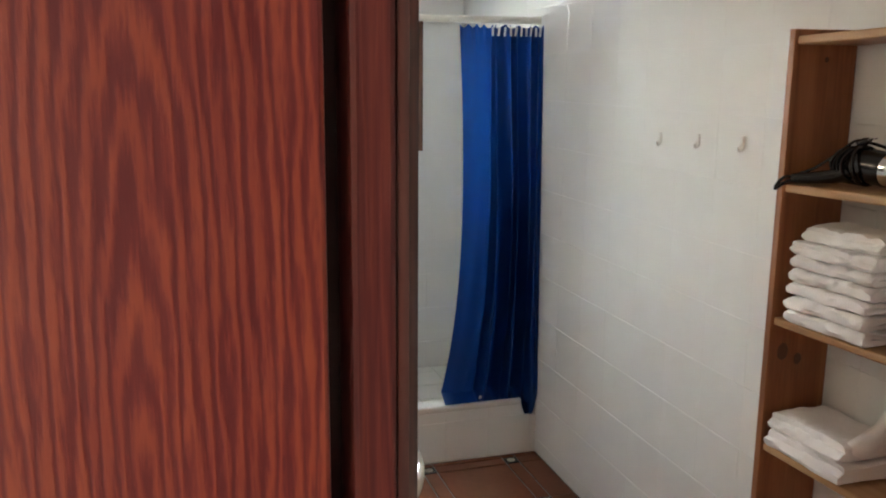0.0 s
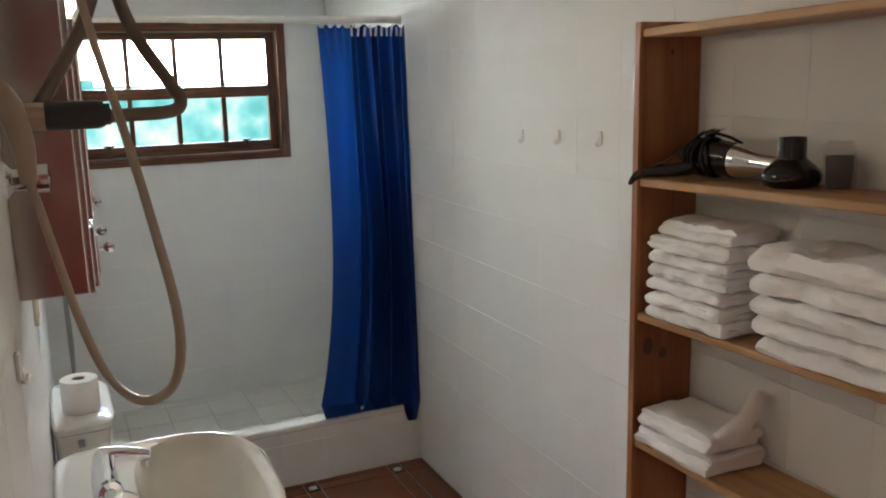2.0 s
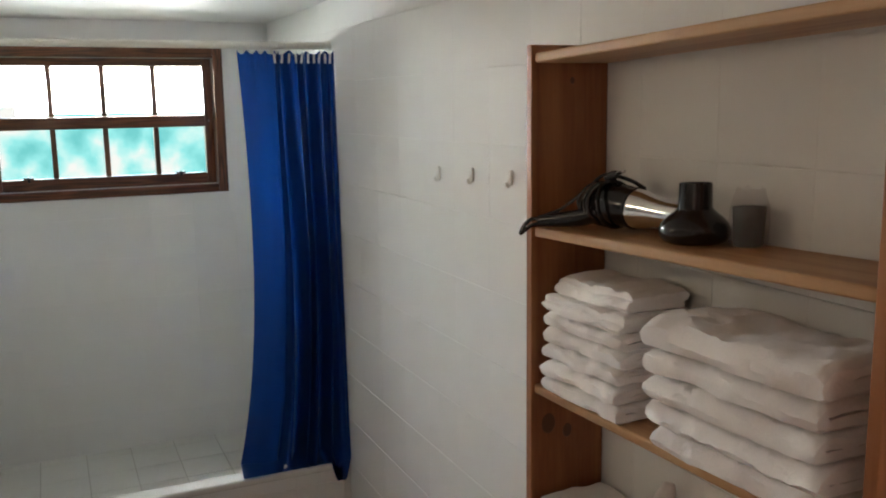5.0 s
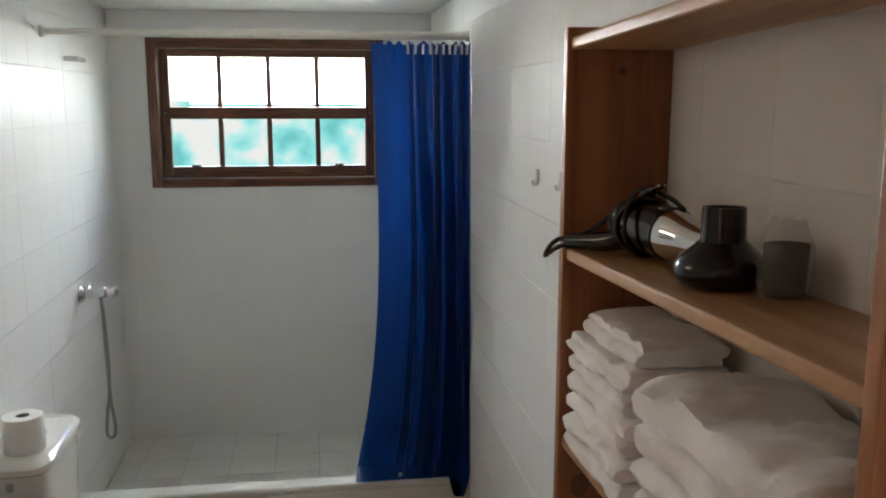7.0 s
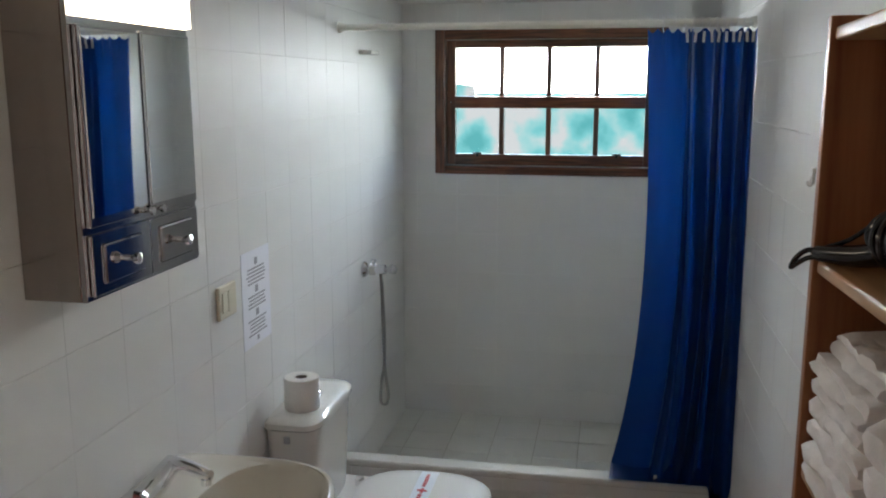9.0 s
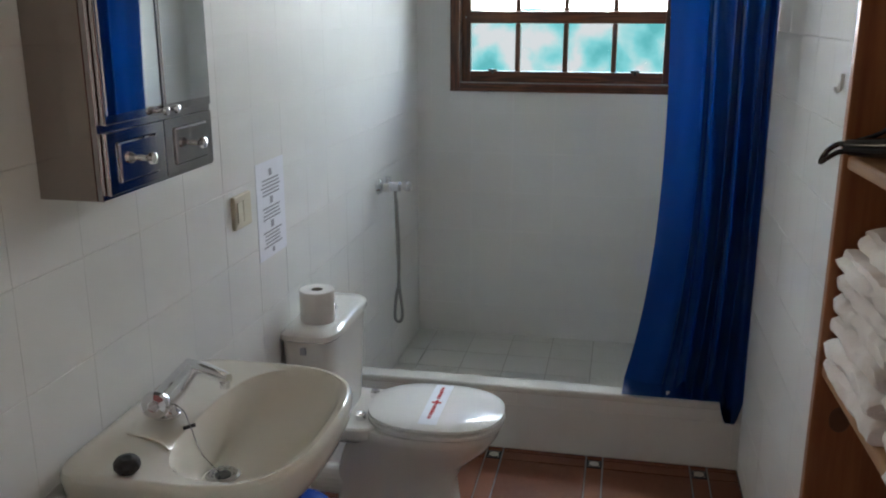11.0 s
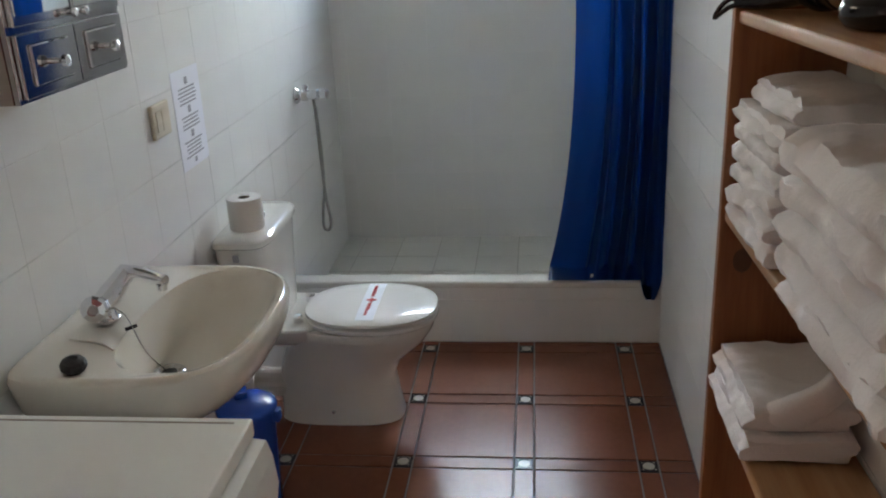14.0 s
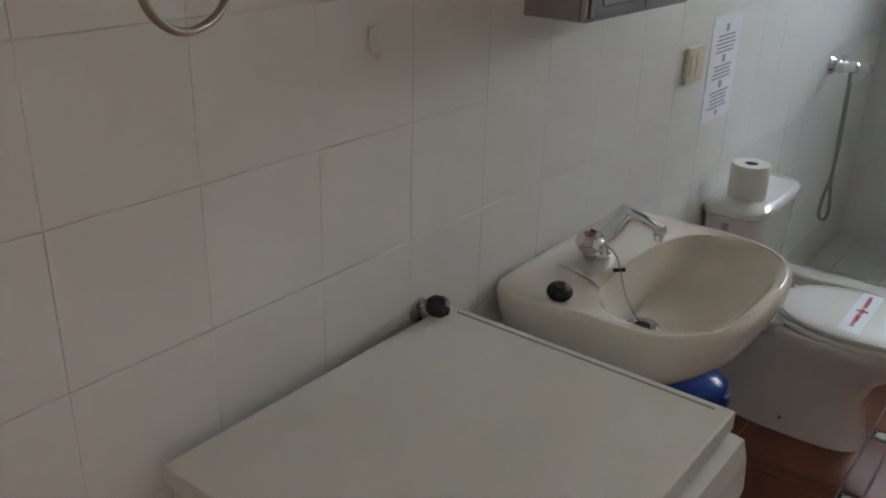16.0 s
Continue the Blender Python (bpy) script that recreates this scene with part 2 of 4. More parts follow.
def loft(rings, bm=None, caps=True, closed=True):
    """Skin over rings of equally many points."""
    b = bm or bmesh.new()
    vs = [[b.verts.new(p) for p in r] for r in rings]
    n = len(rings[0])
    for r0, r1 in zip(vs, vs[1:]):
        for i in range(n if closed else n - 1):
            j = (i + 1) % n
            b.faces.new((r0[i], r0[j], r1[j], r1[i]))
    if caps:
        b.faces.new(vs[0][::-1])
        b.faces.new(vs[-1])
    return b


def oval(cx, cy, z, rx, ry, n=2.0, count=48, n_back=None):
    pts = []
    for i in range(count):
        a = 2 * math.pi * i / count
        c, s = math.cos(a), math.sin(a)
        e = 2 / (n_back if (n_back and c < 0) else n)
        pts.append(Vector((cx + rx * math.copysign(abs(c) ** e, c), cy + ry * math.copysign(abs(s) ** e, s), z)))
    return pts


def tube(points, r, bm=None, seg=10, closed=False, flat=1.0):
    """A round tube along a smooth line through the points; r: one radius, or one a point."""
    pts = [Vector(p) for p in points]
    m = len(pts)
    rad = r if isinstance(r, (list, tuple)) else [r] * m
    line, rr = [], []
    steps = 6 if m > 2 else 1
    for i in range(m if closed else m - 1):
        g = (lambda k: pts[k % m]) if closed else (lambda k: pts[max(0, min(m - 1, k))])
        p0, p1, p2, p3 = g(i - 1), g(i), g(i + 1), g(i + 2)
        for k in range(steps):
            t = k / steps
            line.append(0.5 * ((2 * p1) + (p2 - p0) * t + (2 * p0 - 5 * p1 + 4 * p2 - p3) * t * t + (3 * p1 - p0 - 3 * p2 + p3) * t ** 3))
            rr.append(rad[i] * (1 - t) + rad[(i + 1) % m] * t)
    if not closed:
        line.append(pts[-1])
        rr.append(rad[-1])
    rings, up = [], None
    for i, p in enumerate(line):
        a = line[(i - 1) % len(line)] if (closed or i) else p
        c = line[(i + 1) % len(line)] if (closed or i < len(line) - 1) else p
        d = (c - a).normalized()
        if up is None:
            up = d.orthogonal().normalized()
        up = (up - d * up.dot(d)).normalized()
        side = d.cross(up)
        rings.append([p + (up * math.cos(2 * math.pi * k / seg) + side * math.sin(2 * math.pi * k / seg) * flat) * rr[i] for k in range(seg)])
    if closed:
        rings.append(rings[0])
    return loft(rings, bm, caps=not closed)


def lathe(profile, m=None, seg=28, bm=None):
    """Turn (radius, height) pairs about z, then place by m."""
    m = m or Matrix()
    rings = [[m @ Vector((max(r, 1e-4) * math.cos(2 * math.pi * k / seg), max(r, 1e-4) * math.sin(2 * math.pi * k / seg), z)) for k in range(seg)] for r, z in profile]
    return loft(rings, bm)


def aim(p, d):
    """A pose at p whose z axis points along d."""
    return Matrix.Translation(p) @ Vector(d).to_track_quat("Z", "Y").to_matrix().to_4x4()


def add_text(words, size, m, material, parent, name="lettering"):
    c = bpy.data.curves.new(name, 'FONT')
    c.body, c.size, c.extrude, c.align_x, c.align_y = words, size, 0.0002, 'CENTER', 'CENTER'
    tmp = bpy.data.objects.new(name, c)
    me = bpy.data.meshes.new_from_object(tmp)
    bpy.data.objects.remove(tmp)
    me.materials.append(material)
    ob = new(name, me)
    ob.matrix_basis = m
    ob.parent = parent
    return ob


W = 1.469       # width of the room
BACK = 1.10    # window wall
NEAR = -4.0     # wall behind the walker
CEIL = 2.085


# ---- structure ----
def slab(name, lo, hi, mat=None, label="", parent=None):
    ob = part(name, box(lo, hi), mat or PAINT, parent, label)
    if parent is None:
        tagged(ob, label or "plain white painted wall", "wall", kind="structure")
    return ob


wall_left = slab("wall_left", (-0.2, -3.06, -0.1), (-0.003, BACK + 0.003, CEIL), GROUT, "white square wall tiles with pale grout")
slab("wall_left_over_door", (-0.2, -3.99, 2.1), (-0.003, -3.06, 2.6))
slab("wall_left_near", (-0.2, NEAR, -0.1), (-0.003, -3.99, 2.6))
slab("wall_left_upper", (-0.2, -3.06, CEIL), (-0.003, BACK, 2.6))
wall_right = slab("wall_right", (W + 0.003, NEAR, -0.1), (W + 0.2, BACK + 0.003, 2.6), GROUT, "white square wall tiles with pale grout")
slab("wall_near", (-0.2, NEAR - 0.15, -0.1), (W + 0.2, NEAR, 2.6))

# window wall, left open round the window
WX0, WX1, WZ0, WZ1 = 0.163, 1.243, 1.281, 1.963
wall_back = tagged(new("wall_back"), "white tiled wall with a wooden window above the shower", "wall", kind="structure")
for lo, hi in (((-0.2, BACK + 0.003, -0.1), (WX0, BACK + 0.22, 2.6)), ((WX1, BACK + 0.003, -0.1), (W + 0.2, BACK + 0.22, 2.6)),
               ((WX0, BACK + 0.003, -0.1), (WX1, BACK + 0.22, WZ0)), ((WX0, BACK + 0.003, WZ1), (WX1, BACK + 0.22, 2.6))):
    part("wall_body", box(lo, hi), GROUT, wall_back)

bm = box((-0.2, -0.6, CEIL), (W + 0.2, BACK + 0.22, CEIL + 0.12))
loft([[Vector((x, -0.6, CEIL)), Vector((x, NEAR - 0.15, 2.45)), Vector((x, NEAR - 0.15, 2.6)), Vector((x, -0.6, CEIL + 0.12))] for x in (-0.2, W + 0.2)], bm)
tagged(part("ceiling", bm, PAINT), "white painted ceiling, low over the shower", "ceiling", kind="structure")

floor = tagged(part("floor", box((-0.25, NEAR - 0.15, -0.12), (W + 0.2, 0.0, -0.004)), FLOOR_GROUT),
               "terracotta floor tiles with small decorated inserts", "floor", kind="structure")

# the next room, unseen: plain surfaces added to shut out sky and sun
HX = -2.4
slab("hall_floor", (HX - 0.2, -5.2, -0.12), (-0.25, -1.6, -0.002), TERRA, "terracotta floor of the next room")
slab("hall_wall_far", (HX - 0.2, -1.6, -0.1), (-0.2, -1.45, 2.6))
slab("hall_wall_near", (HX - 0.2, -5.35, -0.1), (-0.2, -5.2, 2.6))
slab("hall_wall_side", (-0.2, -5.2, -0.1), (-0.05, NEAR - 0.15, 2.6))
slab("hall_ceiling", (HX - 0.2, -5.35, 2.6), (-0.2, -1.45, 2.7), None, "white painted ceiling of the next room")
# slab added above the ceiling, never in view, to stop outside light
slab("roof_blocker", (-0.2, NEAR - 0.15, 2.6), (W + 0.2, BACK + 0.22, 2.68), None, "unseen slab added over the bathroom to block sky and sun")
# wall round an opening added for the fill lamp, out of view
for lo, hi in (((HX - 0.2, -5.2, -0.1), (HX, -3.8, 2.6)), ((HX - 0.2, -3.3, -0.1), (HX, -1.6, 2.6)),
               ((HX - 0.2, -3.8, -0.1), (HX, -3.3, 1.25)), ((HX - 0.2, -3.8, 1.85), (HX, -3.3, 2.6))):
    slab("hall_wall_opening", lo, hi)

# door frame, seen edge on from the doorway: lining, shadow groove, stop bead, moulded casing
FY = -3.148
door_1 = tagged(new("door_1"), "red-brown varnished wooden door frame with a moulded stop", "door frame", kind="structure")
part("lining", box((-0.26, FY, 0), (-0.0036, -3.062, 2.1), 0.002), RED_WOOD, door_1)
# groove's shade is a near-black strip, sharing the floor inserts' dark colour
part("groove", box((-0.0034, FY + 0.025, 0), (0.0048, -3.062, 2.1)), INSERT_AND_GROOVE, door_1, "near-black strip standing for the groove's shade")
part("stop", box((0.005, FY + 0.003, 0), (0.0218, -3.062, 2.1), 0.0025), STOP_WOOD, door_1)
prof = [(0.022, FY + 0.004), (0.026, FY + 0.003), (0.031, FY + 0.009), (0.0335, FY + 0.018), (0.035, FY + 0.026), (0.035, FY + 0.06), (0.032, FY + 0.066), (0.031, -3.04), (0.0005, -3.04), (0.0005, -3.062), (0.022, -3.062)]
part("casing", loft([[Vector((x, y, z)) for x, y in prof] for z in (0, 2.1)]), SHADED_CASING_WOOD, door_1, "moulded casing with shade in its wood colour")
part("lining", box((-0.26, -3.985, 0), (-0.06, -3.945, 2.1), 0.002), RED_WOOD, door_1)
part("head", box((-0.26, -3.945, 2.06), (-0.06, FY, 2.1), 0.002), RED_WOOD, door_1)

# unseen open door behind the walker, added to darken the cabinet side's reflection
leaf = thing("open_door", "red-brown varnished wooden door added out of view against the wall", "door")
part("leaf", box((0.02, -3.975, 0.012), (0.80, -3.94, 2.04), 0.003), RED_WOOD, leaf)
part("handle", tube([(0.74, -3.94, 1.02), (0.74, -3.895, 1.02), (0.70, -3.89, 1.02), (0.63, -3.89, 1.018)], 0.008, seg=10), STEEL, leaf)
for z in (0.25, 1.0, 1.8):
    part("hinge", lathe([(0, 0), (0.007, 0), (0.007, 0.08), (0, 0.08)], pose(0.012, -3.945, z), 12), STEEL, leaf)

# ---- window ----
window_1 = tagged(new("window_1"), "brown varnished wooden window with eight panes in two sashes", "window", kind="structure")
Y0 = BACK - 0.012
casing = part("window_frame", box((WX0, Y0, WZ0), (WX0 + 0.045, BACK + 0.13, WZ1), 0.004), WIN_WOOD_V, window_1)
part("window_frame", box((WX1 - 0.045, Y0, WZ0), (WX1, BACK + 0.13, WZ1), 0.004), WIN_WOOD_V, window_1)
part("window_frame", box((WX0 + 0.045, Y0 + 0.001, WZ1 - 0.045), (WX1 - 0.045, BACK + 0.13, WZ1), 0.004), WIN_WOOD, window_1)
part("window_sill", box((WX0 + 0.045, Y0 - 0.003, WZ0), (WX1 - 0.045, BACK + 0.13, WZ0 + 0.04), 0.006), WIN_WOOD, window_1)
SX0, SX1, SZ0, SZ1 = WX0 + 0.046, WX1 - 0.046, WZ0 + 0.041, WZ1 - 0.046
SY0, SY1 = BACK + 0.05, BACK + 0.09
part("sash_stile", box((SX0, SY0, SZ0), (SX0 + 0.042, SY1, SZ1), 0.004), WIN_WOOD_V, window_1)
part("sash_stile", box((SX1 - 0.042, SY0, SZ0), (SX1, SY1, SZ1), 0.004), WIN_WOOD_V, window_1)
part("sash_rail", box((SX0 + 0.042, SY0, SZ1 - 0.035), (SX1 - 0.042, SY1, SZ1), 0.004), WIN_WOOD, window_1)
part("sash_rail", box((SX0 + 0.042, SY0 - 0.004, SZ0), (SX1 - 0.042, SY1, SZ0 + 0.052), 0.004), WIN_WOOD, window_1)
ZM = 1.624
part("meeting_rail", box((SX0 + 0.042, SY0 - 0.012, ZM - 0.028), (SX1 - 0.042, SY1, ZM + 0.028), 0.005), WIN_WOOD, window_1)
PX = [SX0 + 0.042 + (SX1 - SX0 - 0.084) * i / 4 for i in range(5)]
for x in PX[1:4]:
    for z0, z1 in ((SZ0 + 0.052, ZM - 0.028), (ZM + 0.028, SZ1 - 0.035)):
        part("muntin", box((x - 0.012, SY0 + 0.006, z0), (x + 0.012, SY1, z1), 0.004), WIN_WOOD_V, window_1)
for i in range(4):
    for z0, z1 in ((SZ0 + 0.05, ZM - 0.026), (ZM + 0.026, SZ1 - 0.033)):
        pane = part("pane", box((PX[i] + 0.008, SY0 + 0.022, z0), (PX[i + 1] - 0.008, SY0 + 0.026, z1)), GLASS, window_1)
        pane.visible_shadow = False
for x in (PX[0] + 0.11, PX[3] + 0.10):
    part("latch", box((x - 0.022, SY0 - 0.012, SZ0 + 0.052), (x + 0.022, SY0 + 0.004, SZ0 + 0.062), 0.002, bm=box((x - 0.006, SY0 - 0.01, SZ0 + 0.04), (x + 0.006, SY0 - 0.002, SZ0 + 0.06), 0.001)), BLACK, window_1, "small dark metal latch")
for x in (SX0 + 0.02, SX1 - 0.02):
    part("bolt_head", lathe([(0.0, 0), (0.005, 0), (0.004, 0.006), (0, 0.007)], aim((x, SY0 + 0.0, ZM), (0, -1, 0)), 12), CHROME, window_1, "small bright metal stud")

# ---- shower ----
LZ = 0.262
ledge = tagged(part("shower_ledge", box((-0.003, 0.003, -0.1), (W + 0.003, 0.072, LZ - 0.004)), GROUT), "low tiled wall in front of the shower", "shower ledge", kind="structure")
part("ledge_cap", box((0.0, -0.004, LZ - 0.03), (W, 0.078, LZ), 0.012, 3), CERAMIC, ledge, "white glazed rounded cap")
shower_floor = tagged(part("shower_floor", box((-0.003, 0.072, -0.1), (W + 0.003, BACK + 0.003, 0.05)), SHOWER_GROUT), "white tiled shower floor with grey joints", "shower floor", kind="structure")
drain = thing("shower_drain", "round dark metal drain grate in the shower floor", "drain")
part("grate", lathe([(0.0, 0), (0.05, 0), (0.05, 0.004), (0.044, 0.005), (0.0, 0.003)], pose(0.32, 0.42, 0.0535)), STEEL, drain)

# curtain rod
rod = thing("curtain_rod", "white enamelled shower curtain rod between two walls", "curtain rod")
RZ, RY = 1.913, 0.086
part("pole", tube([(0.012, RY, RZ), (0.62, RY, RZ)], 0.0118), RODWHITE, rod)
part("sleeve", tube([(0.60, RY, RZ), (W - 0.012, RY, RZ)], 0.0145), RODWHITE, rod)
part("end_cap", lathe([(0, 0), (0.02, 0), (0.019, 0.01), (0.013, 0.02), (0, 0.02)], aim((0.0, RY, RZ), (1, 0, 0))), RODWHITE, rod)
part("end_cap", lathe([(0, 0), (0.02, 0), (0.019, 0.01), (0.013, 0.02), (0, 0.02)], aim((W, RY, RZ), (-1, 0, 0))), RODWHITE, rod)

# curtain: drawn to one side in deep folds, its free edge hanging slantwise
curtain = thing("shower_curtain", "blue cloth shower curtain bunched in folds on white hooks", "shower curtain")


def left_edge(s):
    # s: 0 at the top, 1 at the hem
    return 1.112 + 0.105 * s * (1 - s) - 0.078 * s ** 4.0


bm = bmesh.new()
NU, NV = 150, 60
grid = []
for j in range(NV + 1):
    s = j / NV
    row = []
    for i in range(NU + 1):
        u = i / NU
        x0, x1 = left_edge(s), 1.467
        hem = 0.272
        if u > 0.78:
            hem -= 0.082 * min(1, (u - 0.78) / 0.1) * max(0, min(1, (0.985 - u) / 0.05))
        z = RZ - 0.02 - 0.014 * (0.5 - 0.5 * math.cos(u * 2 * math.pi * 12)) * max(0, 1 - s * 8) - (RZ - 0.02 - hem) * s
        open_u = 0.29
        if u < open_u:
            k = u / open_u
            x = x0 + (x1 - x0) * (0.33 * k)
            y = 0.088 - 0.02 * k - 0.012 * math.sin(k * math.pi) + 0.003 * math.sin(k * 9 + s * 5)
        else:
            k = (u - open_u) / (1 - open_u)
            x = x0 + (x1 - x0) * (0.33 + 0.67 * k)
            amp = 0.022 + 0.026 * min(1, s * 2.2)
            ph = k * 2 * math.pi * 5.2 + 0.5 * math.sin(s * 3.1 + k * 7) + 0.25 * math.sin(s * 8)
            y = 0.068 + amp * math.sin(ph) * min(1, k * 6) + 0.006 * math.sin(k * 61 + s * 4)
            x += 0.010 * math.sin(ph * 0.5 + 1.3 + s * 2) * min(1, (1 - k) * 5)
            if k > 0.9:
                q = (k - 0.9) / 0.1
                x, y = x * (1 - q) + (W - 0.003) * q, y * (1 - q) + 0.03 * q
        if s < 0.08:
            y += 0.006 * math.sin(u * 2 * math.pi * 12) * (1 - s / 0.08)
        y -= (0.012 + 0.035 * u) * s
        if z < LZ + 0.012:
            y = min(y, -0.014)
        elif s > 0.9 and u > 0.78:
            y += (-0.02 - y) * (s - 0.9) / 0.1 * min(1, (u - 0.78) / 0.1)
        y = max(y, -0.04) if (z > LZ + 0.012 and s < 0.9) else y
        row.append(bm.verts.new((min(x, W - 0.003), y, z)))
    grid.append(row)
for j in range(NV):
    for i in range(NU):
        bm.faces.new((grid[j][i], grid[j][i + 1], grid[j + 1][i + 1], grid[j + 1][i]))
bmesh.ops.solidify(bm, geom=bm.faces[:], thickness=0.0012)
part("cloth", bm, CURTAIN, curtain, smooth=True)
for i in range(12):
    u = (i + 0.5) / 12
    x = 1.135 + (u ** 0.75) * 0.325
    lean = 0.35 * math.sin(i * 2.3)
    part("hook", tube([(x, RY - 0.013, RZ - 0.012), (x, RY - 0.016, RZ + 0.006), (x, RY, RZ + 0.0165), (x, RY + 0.016, RZ + 0.004), (x + 0.004 * lean, RY + 0.008, RZ - 0.02),
                       (x + 0.008 * lean, RY - 0.014, RZ - 0.03)], 0.0022, seg=6), WHITEPL, curtain)
    if i > 1:
        part("tab", box((-0.0045, -0.002, -0.028), (0.0045, 0.002, 0.008), 0.0015), WHITEPL, curtain).matrix_basis = pose(x + 0.006, RY - 0.045, RZ - 0.04, 10, 18 * lean, 0)
part("hem_clip", box((1.196, -0.002, LZ + 0.002), (1.208, 0.006, LZ + 0.03), 0.002), WHITEPL, curtain)

# shower tap on the tiled wall with its looped hose
tap = thing("shower_mixer", "chrome shower tap with a grey hose hanging in a loop", "shower mixer")
part("flange", lathe([(0, 0), (0.033, 0), (0.034, 0.006), (0.026, 0.018), (0.016, 0.024), (0, 0.024)], aim((0, 0.356, 0.948), (1, 0, 0))), CHROME, tap)
part("body", lathe([(0, 0.02), (0.014, 0.02), (0.016, 0.05), (0.021, 0.056), (0.021, 0.1), (0.015, 0.106), (0, 0.108)], aim((0, 0.356, 0.948), (1, -0.12, 0.05))), CHROME, tap)
part("handle", lathe([(0, 0), (0.012, 0), (0.012, 0.02), (0.02, 0.024), (0.022, 0.034), (0.02, 0.046), (0.012, 0.052), (0, 0.053)], aim((0.1, 0.344, 0.953), (1, -0.35, 0.12)), 8), CHROME, tap)
part("top_knob", lathe([(0, 0), (0.008, 0), (0.008, 0.012), (0.013, 0.016), (0.012, 0.028), (0, 0.03)], aim((0.045, 0.35, 0.965), (0.1, 0, 1)), 16), CHROME, tap)
part("clip", box((0.03, 0.328, 0.928), (0.062, 0.351, 0.965), 0.007), WHITEPL, tap, "white plastic hose clip")
part("hose", tube([(0.078, 0.346, 0.935), (0.082, 0.343, 0.873), (0.084, 0.348, 0.723), (0.088, 0.356, 0.523), (0.1, 0.358, 0.413), (0.096, 0.358, 0.368), (0.08, 0.356, 0.358), (0.068, 0.354, 0.383),
                   (0.076, 0.35, 0.473), (0.088, 0.342, 0.533), (0.093, 0.336, 0.673), (0.088, 0.336, 0.833), (0.084, 0.34, 0.903)], 0.0065, seg=8), GREYHOSE, tap, smooth=True)
holder = thing("soap_ledge", "small white glazed ledge fixed to the shower wall", "soap holder")
part("ledge", box((0.0, 0.36, 1.826), (0.05, 0.48, 1.843), 0.006), CERAMIC, holder)

# ---- toilet ----
toilet = thing("toilet", "white ceramic toilet with closed seat and a paper seal band", "toilet")
TY = -0.535
LX = 0.440
rings = [oval(0.315, TY, 0.0, 0.215, 0.105, 3.2), oval(0.315, TY, 0.012, 0.212, 0.104, 3.2), oval(0.31, TY, 0.06, 0.207, 0.1, 3), oval(0.305, TY, 0.16, 0.2, 0.097, 2.8),
         oval(0.325, TY, 0.22, 0.207, 0.108, 2.6), oval(0.38, TY, 0.29, 0.235, 0.145, 2.4), oval(0.40, TY, 0.335, 0.245, 0.168, 2.3), oval(0.40, TY, 0.362, 0.248, 0.175, 2.3), oval(0.40, TY, 0.37, 0.243, 0.172, 2.3)]
part("bowl", loft(rings), CERAMIC, toilet, smooth=True)
part("deck", loft([oval(0.145, TY, 0.30, 0.12, 0.10, 5), oval(0.14, TY, 0.345, 0.135, 0.155, 5), oval(0.14, TY, 0.375, 0.137, 0.16, 5), oval(0.14, TY, 0.381, 0.132, 0.155, 5)]), CERAMIC, toilet, smooth=True)
part("side_hollow", lathe([(0, 0), (0.03, 0), (0.028, 0.004), (0, 0.002)], aim((0.27, TY - 0.0935, 0.12), (0, -1, 0.05)) @ Matrix.Diagonal((0.7, 1.7, 1, 1))), CERAMIC, toilet)
part("floor_bolt", lathe([(0, 0), (0.007, 0), (0.006, 0.005), (0, 0.007)], aim((0.30, TY - 0.1, 0.05), (0, -1, 0.1)), 12), STEEL, toilet)
part("seat", loft([oval(LX, TY, 0.371, 0.218, 0.172, 2.4), oval(LX, TY, 0.375, 0.223, 0.177, 2.4), oval(LX, TY, 0.386, 0.223, 0.177, 2.4), oval(LX, TY, 0.39, 0.217, 0.171, 2.4)]), SEAT, toilet, smooth=True)
part("lid", loft([oval(LX, TY, 0.396, 0.212, 0.168, 2.4), oval(LX, TY, 0.4, 0.222, 0.177, 2.4), oval(LX, TY, 0.408, 0.221, 0.176, 2.4), oval(LX, TY, 0.415, 0.205, 0.16, 2.3),
                  oval(LX, TY, 0.4185, 0.16, 0.12, 2.2), oval(LX, TY, 0.42, 0.06, 0.05, 2)]), SEAT, toilet, smooth=True)
for y in (TY - 0.085, TY + 0.085):
    part("hinge", lathe([(0, 0), (0.016, 0), (0.016, 0.02), (0.012, 0.026), (0, 0.027)], pose(0.208, y, 0.381), 16), CHROME, toilet)
CY, CZ = -0.573, 0.725
tank = [oval(0.085, CY, 0.38, 0.075, 0.165, 5), oval(0.086, CY, 0.42, 0.077, 0.172, 5), oval(0.088, CY, 0.58, 0.08, 0.184, 5, n_back=9), oval(0.089, CY, CZ - 0.035, 0.083, 0.196, 5, n_back=9)]
part("cistern", loft(tank), CERAMIC, toilet, smooth=True)
part("cistern_lid", loft([oval(0.092, CY, CZ - 0.034, 0.084, 0.2, 4.5, n_back=9), oval(0.092, CY, CZ - 0.028, 0.089, 0.209, 4.5, n_back=9), oval(0.092, CY, CZ - 0.012, 0.088, 0.208, 4.5, n_back=9),
                          oval(0.091, CY, CZ - 0.002, 0.079, 0.197, 4.2, n_back=9), oval(0.091, CY, CZ, 0.05, 0.155, 3)]), CERAMIC, toilet, smooth=True)
part("flush_button", lathe([(0, 0), (0.02, 0), (0.02, 0.006), (0.016, 0.007), (0.016, 0.014), (0.012, 0.017), (0, 0.017)], pose(0.095, CY + 0.03, CZ - 0.001)), CHROME, toilet)
